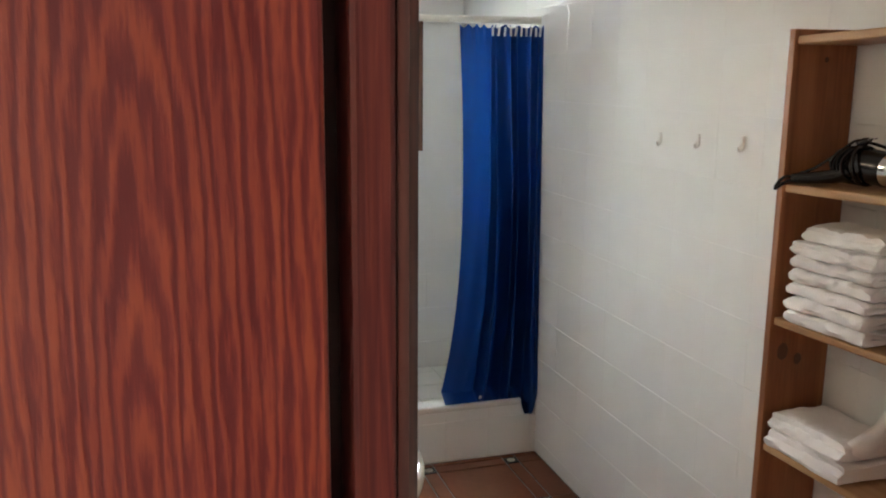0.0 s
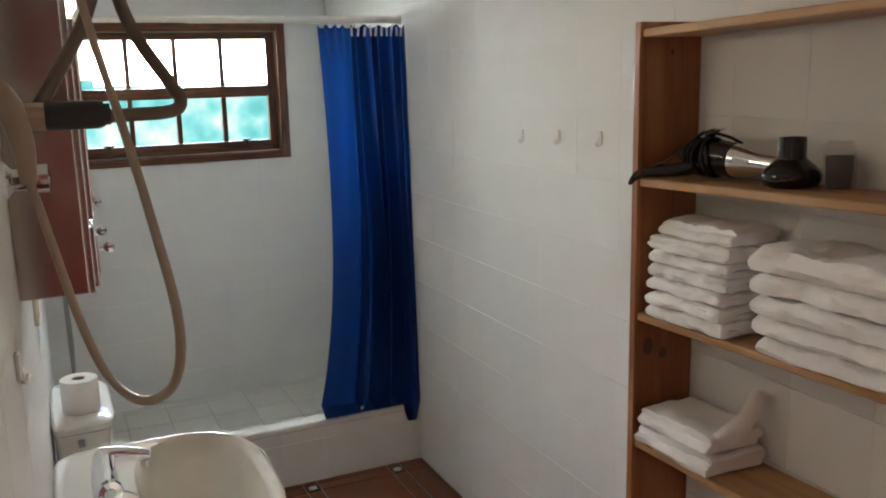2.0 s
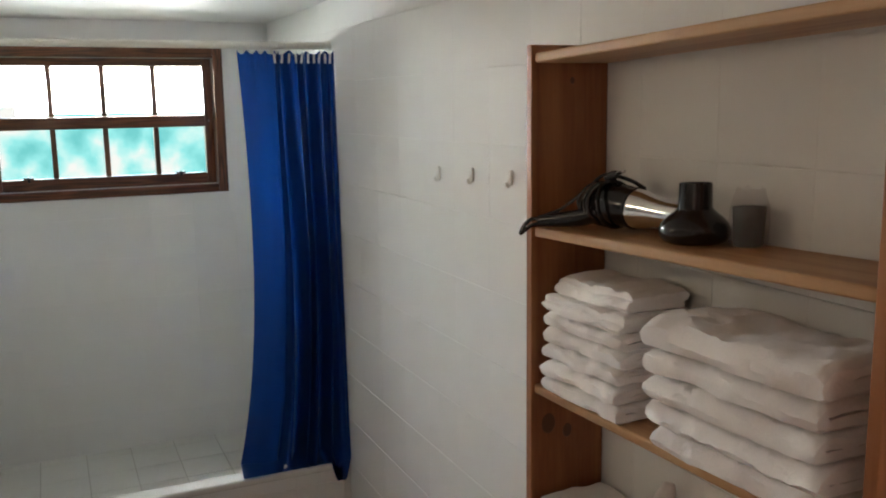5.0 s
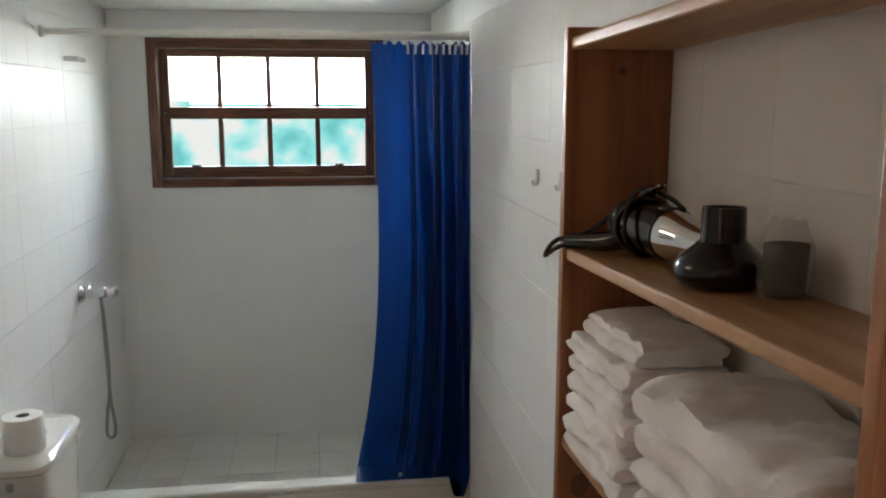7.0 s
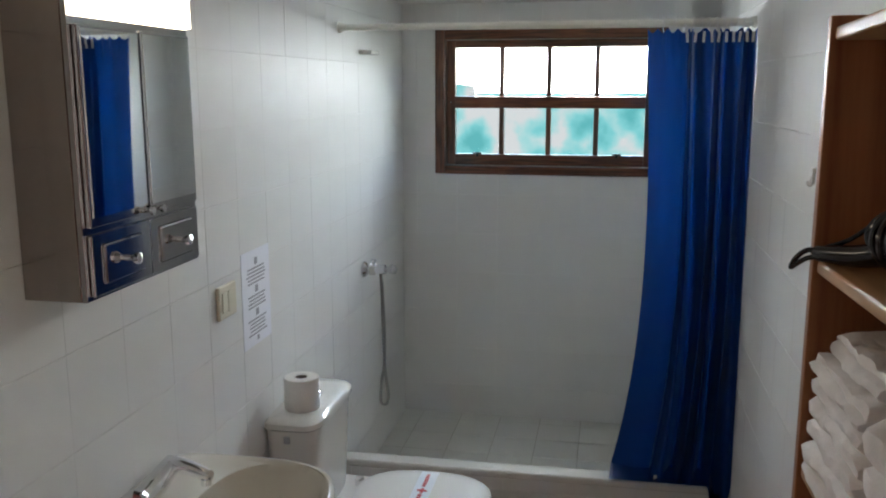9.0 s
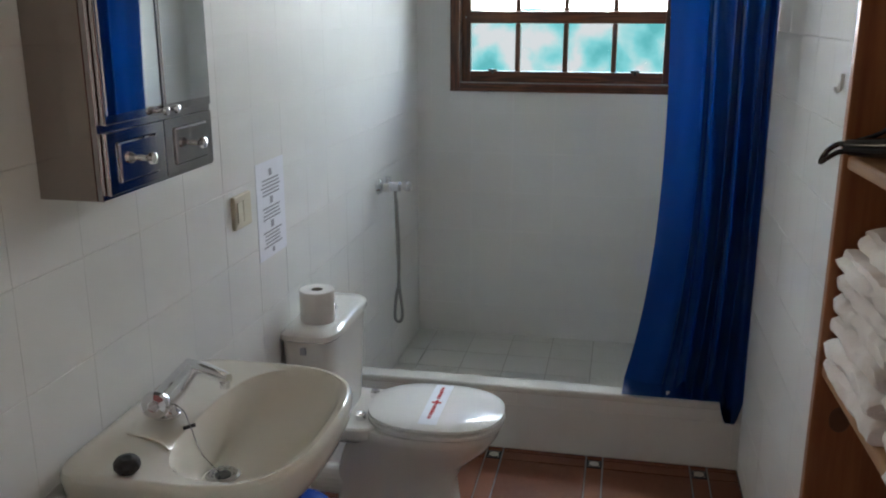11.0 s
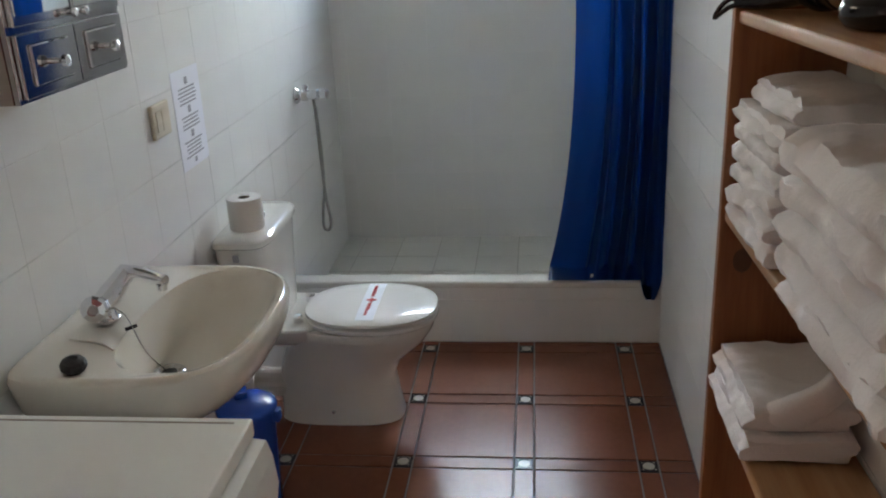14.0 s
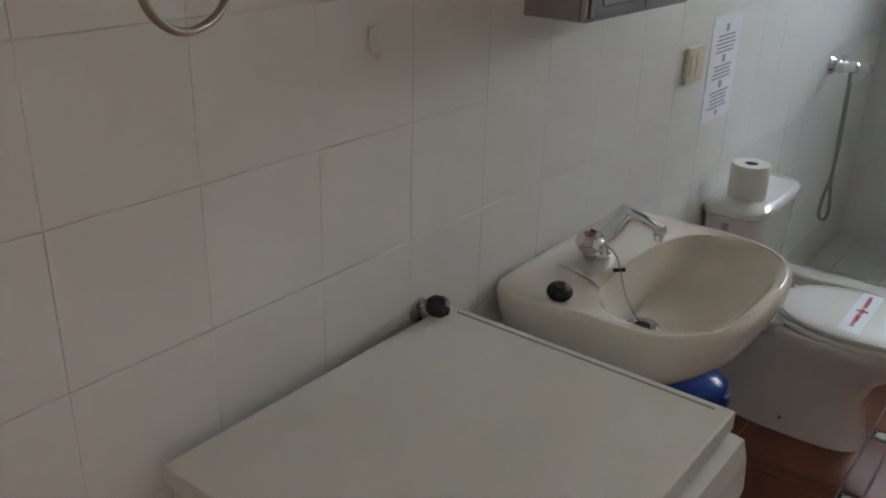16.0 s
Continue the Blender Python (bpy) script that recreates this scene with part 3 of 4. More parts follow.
part("maker_mark", box((0.07, CY - 0.1985, CZ - 0.075), (0.088, CY - 0.19, CZ - 0.052), 0.002), INK, toilet, "small grey printed mark")
part("outlet_pipe", tube([(0.02, TY - 0.02, 0.12), (0.14, TY - 0.02, 0.12)], 0.05, seg=20), CERAMIC, toilet)
BX = LX
bm = bmesh.new()
rows = []
for k in range(13):
    y = TY - 0.15 + 0.30 * k / 12
    d = abs(y - TY) / 0.177
    zz = 0.4206 - 0.006 * max(0, d - 0.55) / 0.45
    rows.append([(BX - 0.03, y, zz), (BX + 0.03, y, zz)])
loft([[Vector(r[0]), Vector(r[1]), Vector(r[1]) + Vector((0, 0, 0.0006)), Vector(r[0]) + Vector((0, 0, 0.0006))] for r in rows], bm)
band = part("seal_band", bm, BAND, toilet, "pale paper seal band printed in red")
bm = box((BX - 0.005, TY - 0.016, 0.4216), (BX + 0.005, TY + 0.016, 0.4226))
box((BX - 0.016, TY - 0.005, 0.4217), (BX + 0.016, TY + 0.005, 0.4227), bm=bm)
part("red_cross", bm, RED, band)
rnd = random.Random(4)
for side in (-1, 1):
    for k in range(9):
        y = TY + side * (0.03 + k * 0.0105)
        part("print_bar", box((BX - 0.007, y, 0.4212 - (0.001 if k > 6 else 0)), (BX + 0.006 - rnd.random() * 0.004, y + 0.0065, 0.4223 - (0.001 if k > 6 else 0))), RED, band)

roll = thing("toilet_roll", "white toilet paper roll standing on the cistern", "toilet roll")
part("paper", lathe([(0.019, 0.0), (0.052, 0.0), (0.054, 0.003), (0.054, 0.097), (0.052, 0.1), (0.019, 0.1), (0.019, 0.0)], pose(0.09, CY - 0.085, CZ), 40), TISSUE, roll, smooth=True)
part("core", lathe([(0.0, 0.001), (0.0188, 0.001), (0.0188, 0.098), (0.0175, 0.098), (0.0175, 0.02), (0, 0.02)], pose(0.09, CY - 0.085, CZ), 24), CARD, roll, "grey cardboard core")

# ---- washbasin ----
basin = thing("washbasin", "cream ceramic pedestal washbasin with a deep bowl", "washbasin")
SY = -1.578
RIM = 0.855


def sink_ring(z, grow=0.0, cx=0.232):
    return oval(cx, SY, z, 0.224 + grow, 0.284 + grow, 2.9, 72, n_back=9)


DX0, DY0 = 0.228, -1.62     # the waste
rings = [oval(0.16, SY, 0.62, 0.07, 0.08, 2.6, 72), oval(0.18, SY, 0.66, 0.135, 0.15, 2.6, 72, n_back=5), oval(0.205, SY, 0.72, 0.187, 0.23, 2.7, 72, n_back=7), sink_ring(0.772, -0.012, 0.226), sink_ring(0.812, -0.002), sink_ring(0.84, 0.001), sink_ring(0.85, -0.002),
         sink_ring(RIM, -0.010), oval(0.238, SY, RIM - 0.001, 0.208, 0.268, 2.8, 72, n_back=5),
         oval(0.300, SY + 0.008, RIM - 0.005, 0.132, 0.250, 2.8, 72), oval(0.298, SY + 0.008, RIM - 0.018, 0.124, 0.240, 2.7, 72), oval(0.292, SY + 0.004, 0.805, 0.112, 0.222, 2.6, 72), oval(0.280, SY - 0.012, 0.77, 0.09, 0.168, 2.4, 72),
         oval(0.25, DY0 + 0.004, 0.743, 0.058, 0.1, 2.2, 72), oval(DX0, DY0, 0.735, 0.022, 0.022, 2, 72)]
part("bowl", loft(rings), SINK_CERAMIC, basin, smooth=True)
part("soap_ridge", tube([(0.07, SY - 0.115, RIM - 0.002), (0.14, SY - 0.13, RIM - 0.001), (0.18, SY - 0.155, RIM - 0.004)], [0.002, 0.0035, 0.002], seg=10), SINK_CERAMIC, basin, smooth=True)
part("pedestal", loft([oval(0.15, SY, 0.0, 0.095, 0.10, 3), oval(0.15, SY, 0.02, 0.09, 0.095, 3), oval(0.15, SY, 0.1, 0.075, 0.08, 2.6), oval(0.15, SY, 0.45, 0.075, 0.08, 2.6), oval(0.165, SY, 0.65, 0.10, 0.11, 2.6)]), SINK_CERAMIC, basin, smooth=True)
waste = part("waste", lathe([(0, 0.0), (0.034, 0.0), (0.035, 0.003), (0.03, 0.007), (0.024, 0.006), (0.02, 0.002), (0, 0.002)], pose(DX0, DY0, 0.7395)), STEEL, basin, "round steel waste")
part("waste_hole", lathe([(0, 0), (0.016, 0), (0.016, 0.0015), (0, 0.0015)], pose(DX0, DY0, 0.7415)), BLACK, waste)
FX, FYY = 0.106, SY - 0.027
tapb = thing("basin_mixer", "chrome washbasin tap with a round handle and plug chain", "tap")
part("base", lathe([(0, 0), (0.028, 0), (0.028, 0.006), (0.022, 0.012), (0.02, 0.04), (0, 0.042)], pose(FX, FYY, RIM)), CHROME, tapb, smooth=True)
part("body", tube([(FX, FYY - 0.03, RIM + 0.034), (FX + 0.002, FYY + 0.03, RIM + 0.044), (FX + 0.006, FYY + 0.1, RIM + 0.064)], [0.023, 0.026, 0.02], seg=18, flat=1.0), CHROME, tapb, smooth=True)
part("handle", lathe([(0, 0), (0.02, 0), (0.027, 0.006), (0.028, 0.024), (0.024, 0.032), (0.012, 0.034), (0, 0.033)], aim((FX, FYY - 0.028, RIM + 0.042), (0.25, -1, 0.18)), 12), CHROME, tapb)
part("handle_mark", lathe([(0, 0), (0.01, 0), (0.009, 0.002), (0, 0.002)], aim((FX + 0.0085, FYY - 0.0605, RIM + 0.0485), (0.25, -1, 0.18)), 16), STEEL, tapb)
part("spout", tube([(FX, FYY + 0.1, RIM + 0.064), (FX + 0.045, FYY + 0.096, RIM + 0.061), (FX + 0.098, FYY + 0.088, RIM + 0.05)], [0.018, 0.016, 0.012], seg=14, flat=1.35), CHROME, tapb, smooth=True)
part("aerator", lathe([(0, 0), (0.011, 0), (0.011, 0.014), (0, 0.014)], pose(FX + 0.088, FYY + 0.088, RIM + 0.03), 16), CHROME, tapb)
part("chain", tube([(FX + 0.02, FYY - 0.005, RIM + 0.03), (FX + 0.05, FYY - 0.02, RIM + 0.022), (FX + 0.075, FYY - 0.045, RIM + 0.006), (FX + 0.1, FYY - 0.055, RIM - 0.045), (DX0 - 0.007, DY0, 0.747)], 0.0014, seg=6), STEEL, tapb)
part("chain_stop", tube([(FX + 0.064, FYY - 0.052, RIM + 0.003), (FX + 0.082, FYY - 0.037, RIM + 0.005)], 0.004, seg=8), RUBBER, tapb, "small black toggle")
plug = thing("sink_plug", "black rubber plug lying on the washbasin rim", "plug")
part("plug_body", lathe([(0, 0), (0.02, 0), (0.024, 0.006), (0.024, 0.014), (0.02, 0.02), (0.01, 0.024), (0, 0.023)], pose(0.146, SY - 0.241, RIM + 0.001, 8, 4), 14), RUBBER, plug)

# ---- waste bin ----
bin_ = thing("waste_bin", "small blue plastic bin with a domed lid", "bin")
BC = (0.168, -1.075)
part("body", lathe([(0, 0), (0.068, 0), (0.07, 0.004), (0.079, 0.315), (0.082, 0.317), (0.082, 0.325), (0, 0.325)], pose(*BC, 0), 32), BLUEPL, bin_, smooth=True)
lid = part("lid", lathe([(0, 0), (0.086, 0), (0.087, 0.012), (0.081, 0.02), (0.058, 0.032), (0.02, 0.038), (0, 0.039)], pose(*BC, 0.324), 32), BLUEPL, bin_, smooth=True)
part("lid_tab", box((-0.018, -0.022, 0.0), (0.018, 0.022, 0.024), 0.006, 3), BLUEPL, lid).matrix_basis = pose(BC[0] - 0.015, BC[1] + 0.01, 0.357, 0, 0, 20)
part("ear", box((-0.012, -0.016, -0.03), (0.01, 0.016, 0.006), 0.004), BLUEPL, bin_).matrix_basis = pose(BC[0] + 0.087, BC[1] + 0.0, 0.32)

# ---- washing machine ----
washer = thing("washing_machine", "white front-loading washing machine with a flat top", "washing machine")
WY0, WY1, WZT = -2.585, -1.999, 0.87
part("cabinet", box((0.04, WY0 + 0.004, 0.02), (0.53, WY1 - 0.004, WZT - 0.03), 0.006), WASHER, washer)
top = part("top", box((0.03, WY0, WZT - 0.03), (0.541, WY1, WZT), 0.004), WASHTOP, washer)
part("groove", box((0.06, WY1 - 0.0175, WZT - 0.001), (0.515, WY1 - 0.0135, WZT + 0.0006)), CARD, top, "thin grey groove")
prof = [(0.528, 0.715), (0.566, 0.72), (0.572, 0.755), (0.568, 0.805), (0.56, WZT - 0.036), (0.528, WZT - 0.032)]
panel = part("control_panel", loft([[Vector((x, y, z)) for x, z in prof] for y in (WY0 + 0.006, WY1 - 0.006)]), WASHER, washer)
part("dial", lathe([(0, 0), (0.024, 0), (0.022, 0.016), (0.018, 0.018), (0, 0.018)], aim((0.568, -2.36, 0.775), (1, 0, 0.1))), WASHER, panel)
for y in (-2.09, -2.13, -2.17):
    part("button", lathe([(0, 0), (0.009, 0), (0.008, 0.006), (0, 0.007)], aim((0.569, y, 0.775), (1, 0, 0.1)), 16), STEEL, panel)
part("front", box((0.53, WY0 + 0.006, 0.08), (0.552, WY1 - 0.006, 0.713), 0.006), WASHER, washer)
port = part("porthole", lathe([(0, 0), (0.16, 0), (0.165, 0.02), (0.14, 0.035), (0.12, 0.028), (0, 0.02)], aim((0.55, -2.285, 0.42), (1, 0, 0)), 36), WHITEPL, washer, smooth=True)
part("porthole_glass", lathe([(0, 0.02), (0.118, 0.026), (0.1, 0.05), (0, 0.056)], aim((0.551, -2.285, 0.42), (1, 0, 0)), 36), BLACK, port, smooth=True)
for x in (0.1, 0.48):
    for y in (WY0 + 0.06, WY1 - 0.06):
        part("foot", lathe([(0, 0), (0.022, 0), (0.02, 0.021), (0, 0.021)], pose(x, y, 0.0), 14), RUBBER, washer)
wtap = thing("washer_tap", "chrome and black water tap on the wall behind the washing machine", "tap")
part("valve", lathe([(0, 0), (0.024, 0), (0.022, 0.006), (0.011, 0.01), (0.011, 0.035), (0, 0.036)], aim((0.0, -2.045, 0.865), (1, 0, 0)), 18), STEEL, wtap)
part("handwheel", lathe([(0, 0), (0.012, 0), (0.022, 0.006), (0.022, 0.018), (0.012, 0.024), (0, 0.024)], aim((0.04, -2.045, 0.877), (0.3, -0.2, 1)), 8), RUBBER, wtap)
part("hose", tube([(0.026, -2.04, 0.865), (0.018, -2.038, 0.83), (0.015, -2.04, 0.7), (0.014, -2.05, 0.5)], 0.011, seg=8), RUBBER, wtap)

# ---- mirror cabinet ----
cab = thing("mirror_cabinet", "polished metal mirror cabinet with drawers and lit lamp", "cabinet")
KY0, KY1, KX = -1.771, -1.356, 0.126
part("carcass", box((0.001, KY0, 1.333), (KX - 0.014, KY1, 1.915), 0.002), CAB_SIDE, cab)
part("face_frame", box((KX - 0.0135, KY0, 1.333), (KX - 0.004, KY1, 1.915), 0.001), CAB, cab)
KM = (KY0 + KY1) / 2
for y0, y1, hy in ((KY0 + 0.012, KM - 0.002, KM - 0.02), (KM + 0.002, KY1 - 0.012, KM + 0.02)):
    d = part("door", box((KX - 0.0035, y0, 1.461), (KX + 0.006, y1, 1.802), 0.002), CAB, cab)
    part("mirror", box((KX + 0.0062, y0 + 0.008, 1.478), (KX + 0.0078, y1 - 0.008, 1.796)), MIRROR, d, "clear mirror glass")
    part("knob", lathe([(0, 0), (0.005, 0), (0.004, 0.01), (0.0085, 0.016), (0.008, 0.022), (0, 0.025)], aim((KX + 0.005, hy, 1.469), (1, 0, 0)), 16), CHROME, d)
    w = part("drawer", box((KX - 0.0035, y0, 1.34), (KX + 0.005, y1, 1.448), 0.002), CAB, cab)
    ym, zm = (y0 + y1) / 2, 1.393
    b = box((KX + 0.004, y0 + 0.03, 1.357), (KX + 0.010, y1 - 0.03, 1.43), 0.004, 1)
    part("raised_panel", b, CAB, w)
    part("knob", lathe([(0, 0), (0.006, 0), (0.005, 0.012), (0.011, 0.02), (0.0105, 0.028), (0, 0.032)], aim((KX + 0.009, ym, zm), (1, 0, 0)), 16), CHROME, w)
bmx = loft([[Vector((KX - 0.002, y, 1.815)), Vector((KX + 0.012, y, 1.817)), Vector((KX + 0.010, y, 1.898)), Vector((KX - 0.002, y, 1.905))] for y in (KY0 + 0.012, KY1 - 0.01)])
part("lamp", bmx, LAMP, cab, "lit white lamp panel")

# ---- switch and notice on the tiled wall ----
switch = thing("switch_socket", "cream plastic switch and socket plate on the tiles", "switch")
part("plate", box((0.0, -1.03, 1.094), (0.012, -0.926, 1.184), 0.005, 3), CREAMPL, switch)
part("rocker", box((0.011, -1.016, 1.112), (0.0145, -0.985, 1.167), 0.003), CREAMPL, switch)
for z in (1.126, 1.153):
    part("socket_hole", lathe([(0, 0), (0.0045, 0), (0.0045, 0.001), (0, 0.001)], aim((0.0121, -0.955, z), (1, 0, 0)), 12), CARD, switch)
part("socket_face", box((0.0115, -0.978, 1.11), (0.0135, -0.935, 1.169), 0.001), CREAMPL, switch)
notice = thing("paper_notice", "white printed notice taped to the wall tiles", "notice")
part("sheet", box((0.0005, -0.866, 0.96), (0.0016, -0.664, 1.24)), PAPER, notice)
rnd = random.Random(11)


def ink(y0, y1, z0, z1):
    part("print_bar", box((0.0016, y0, z0), (0.0021, y1, z1)), INK, notice)


z = 1.208
for block in (5, 4, 5):
    ink(-0.774, -0.754, z - 0.012, z + 0.008)
    z -= 0.024
    for k in range(block):
        w2 = 0.05 + 0.02 * rnd.random()
        ink(-0.765 - w2, -0.765 + w2, z, z + 0.0045)
        z -= 0.0105
    z -= 0.004
ink(-0.772, -0.757, z - 0.006, z + 0.008)

# ---- small wall hooks ----
def wall_hook(at, out):
    h = thing("wall_hook", "small white plastic stick-on hook on the tiles", "hook", "wall hooks")
    bmh = box((0.0, -0.0085, -0.014), (0.007, 0.0085, 0.024), 0.0034, 3)
    part("backplate", bmh, WHITEPL, h)
    part("prong", tube([(0.004, 0, 0.004), (0.006, 0, -0.012), (0.010, 0, -0.0165), (0.014, 0, -0.013), (0.015, 0, -0.006)], [0.0042, 0.004, 0.0036, 0.0032, 0.0026], seg=8, flat=1.3), WHITEPL, h, smooth=True)
    h.matrix_basis = pose(*at, 0, 0, 0 if out > 0 else 180)
    return h


for y, z in ((-0.93, 1.488), (-1.145, 1.497), (-1.358, 1.504)):
    wall_hook((W, y, z), -1)
wall_hook((0.0, -2.16, 1.331), 1)

# ---- hanging tube, grip and hose by the door ----
hang = thing("hose_hanger", "dark tube hanger with black grip and looped beige hose", "hose")
part("hanger_loop", tube([(0.15, -2.332, 1.912), (0.15, -2.332, 1.817), (0.163, -2.347, 1.7552), (0.195, -2.382, 1.6935), (0.203, -2.39, 1.6764), (0.193, -2.392, 1.665), (0.145, -2.404, 1.6631), (0.075, -2.407, 1.6631),
                          (0.063, -2.402, 1.6726), (0.075, -2.392, 1.6935), (0.115, -2.352, 1.76), (0.137, -2.332, 1.8265), (0.143, -2.327, 1.912)], 0.0072, seg=12), TUBE, hang, smooth=True)
part("wall_arm", tube([(0.014, -2.332, 1.9215), (0.105, -2.332, 1.9263), (0.147, -2.332, 1.9167), (0.16, -2.332, 1.931)], 0.006, seg=8), CHROME, hang, "chrome wall arm")
part("grip", lathe([(0, 0), (0.012, 0), (0.0145, 0.003), (0.0145, 0.05), (0.013, 0.056), (0.011, 0.056), (0.011, 0.062), (0, 0.062)], aim((0.067, -2.406, 1.665), (1, 0, 0)), 20), RUBBER, hang, "black rubber grip", True)
part("collar", lathe([(0, 0), (0.014, 0), (0.014, 0.03), (0, 0.03)], aim((0.037, -2.406, 1.665), (1, 0, 0)), 16), HOSE, hang)
part("hose", tube([(0.09, -2.372, 1.9405), (0.1, -2.402, 1.8455), (0.117, -2.442, 1.741), (0.133, -2.492, 1.6555), (0.145, -2.562, 1.57), (0.152, -2.627, 1.494), (0.145, -2.617, 1.437), (0.12, -2.562, 1.4066), (0.095, -2.497, 1.418),
                   (0.075, -2.457, 1.475), (0.056, -2.43, 1.56), (0.047, -2.423, 1.60)], 0.0045, seg=10), HOSE, hang, smooth=True)
part("handset", tube([(0.046, -2.422, 1.60), (0.044, -2.42, 1.64), (0.036, -2.418, 1.675), (0.026, -2.416, 1.695)], [0.0075, 0.0115, 0.0135, 0.011], seg=16), HOSE, hang, "beige plastic handset", True)
part("bracket", lathe([(0, 0), (0.02, 0), (0.02, 0.008), (0.012, 0.014), (0.012, 0.03), (0.016, 0.034), (0.016, 0.05), (0, 0.052)], aim((0.0145, -2.312, 1.5938), (1, 0, 0)), 18), CHROME, hang, "chrome wall bracket")

# ---- pine shelf unit ----
shelf = thing("shelf_unit", "open pine shelf unit against the tiled wall with knots", "shelf")
SX = 1.302
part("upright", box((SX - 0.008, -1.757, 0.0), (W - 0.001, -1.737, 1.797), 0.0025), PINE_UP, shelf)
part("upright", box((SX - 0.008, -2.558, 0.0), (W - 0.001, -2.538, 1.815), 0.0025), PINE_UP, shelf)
for z in (1.783, 1.450, 1.131, 0.811):
    part("board", box((SX - 0.002, -2.5375, z - 0.019), (W - 0.002, -1.7575, z), 0.0055, 3), PINE_LIT, shelf)
for x, z, r in ((1.335, 1.04, 0.016), (1.38, 1.018, 0.011), (1.385, 1.73, 0.005)):
    part("knot", lathe([(0, 0), (r, 0), (r * 0.9, 0.0012), (0, 0.0014)], aim((x, -1.7572, z), (0, -1, 0)) @ Matrix.Diagonal((1, 1.35, 1, 1)), 16), KNOT, shelf, "dark knot")
for x, y, rx in ((1.375, -2.22, 0.015), (1.315, -2.25, 0.014), (1.40, -1.95, 0.008)):
    part("knot", lathe([(0, 0), (rx, 0), (rx * 0.9, 0.0006), (0, 0.0008)], pose(x, y, 1.450) @ Matrix.Diagonal((0.6, 1.4, 1, 1)), 16), KNOT, shelf, "dark knot")


# ---- towels: each one a sheet folded back and forth ----
def towel(x0, x1, y0, y1, z0, h, layers, seed, label, group, sag=0.0, tilt=0.0):
    r = random.Random(seed)
    t = h / layers
    n_seg = 12
    # middle line of the folded sheet in the x-z plane, from the bottom back edge
    mid = []
    xa, xb = x0 + t * 0.5, x1 - t * 0.35
    for k in range(layers):
        z = z0 + t * (k + 0.5)
        xs = [xb + (xa - xb) * i / n_seg for i in range(n_seg + 1)]
        if k % 2:
            xs.reverse()
        mid += [(x, z) for x in xs]
        if k < layers - 1:
            e, s = (xa, -1) if k % 2 == 0 else (xb, 1)
            mid += [(e + s * t * 0.38 * math.sin(a), z + t * 0.5 - t * 0.5 * math.cos(a)) for a in (math.pi * 0.25, math.pi * 0.5, math.pi * 0.75)]
    half = t * 0.49
    up, dn = [], []
    for i, (x, z) in enumerate(mid):
        a, c = mid[max(0, i - 1)], mid[min(len(mid) - 1, i + 1)]
        dx, dz = c[0] - a[0], c[1] - a[1]
        l = math.hypot(dx, dz) or 1
        nx, nz = -dz / l * half, dx / l * half
        up.append((x + nx, z + nz))
        dn.append((x - nx, z - nz))
    ring = up + dn[::-1]
    NY = 56
    rings = []
    off = Vector((r.uniform(0, 50), r.uniform(0, 50), r.uniform(0, 50)))
    zc = z0 + h / 2
    for j in range(NY + 1):
        v = j / NY
        end = min(v, 1 - v) * (y1 - y0)
        k = 1.0 if end > 0.012 else 0.66 + 0.34 * math.sqrt(max(0, end / 0.012))
        y = y0 + (y1 - y0) * v
        pts = []
        for x, z in ring:
            q = Vector((x * 14, y * 14, z * 30)) + off
            d = noise.noise(q) * 0.009 + (0.5 - abs(noise.noise(q * 1.7))) * 0.008 + noise.noise(q * 3.1) * 0.005 + noise.noise(q * 7) * 0.0022
            ex = noise.noise(Vector((z * 60, y * 9, seed))) * 0.007 + noise.noise(Vector((z * 90, y * 28, seed + 7))) * 0.004
            zz = zc + (z - zc) * k + noise.noise(Vector((y * 11, seed * 3.7, 2))) * 0.004 + d * (0.7 if z > zc else 0.25) - sag * math.sin(v * math.pi) * (z - z0) / h
            front = max(0, 1 - (x - x0) / 0.03)
            zz -= front * front * h * 0.10 * (1 if z > zc else 0.2)
            yy = y + noise.noise(q * 0.8 + Vector((9, 0, 0))) * 0.006 + ex * 0.6 * (1 if v in (0, 1) else 0.3)
            xx = max(min(x + ex + tilt * (y - y0), W - 0.006), 0)
            pts.append(Vector((xx, yy, max(zz, z0 + 0.0005))))
        rings.append(pts)
    bmt = loft(rings)
    ob = part("towel", bmt, TERRY, None, smooth=True)
    tagged(ob, label, "towel", group)
    return ob


rnd = random.Random(7)
z = 1.1315
for i in range(7):
    h = 0.0325 if i < 6 else 0.036
    j = rnd.uniform(-0.008, 0.008)
    towel(1.297 + rnd.uniform(-0.004, 0.01) + (0.012 if i == 6 else 0), 1.436, -2.045 + j, -1.80 + j * 0.5 - 0.012 * (i == 6), z, h, 3 if i > 4 else 2, 20 + i,
          "folded white terry towel in a neat stack on the shelf", "small folded towels")
    z += h * 0.985
z = 1.1315
for i in range(5):
    h = (0.041, 0.041, 0.042, 0.042, 0.05)[i]
    j = rnd.uniform(-0.006, 0.006)
    towel((1.288, 1.282, 1.28, 1.284, 1.282)[i], 1.455, -2.487 + j, -2.15 + j + 0.004 * i, z, h, 2, 40 + i,
          "large folded white bath towel stacked on the shelf", "large folded towels", 0.004 if i == 4 else 0)
    z += h * 0.98
z = 0.8115
for i in range(2):
    towel(1.292 + 0.006 * i, 1.45, -2.025 + 0.012 * i, -1.775, z, 0.046, 3, 60 + i, "folded white towel lying on the lower shelf", "lower shelf towels")
    z += 0.045
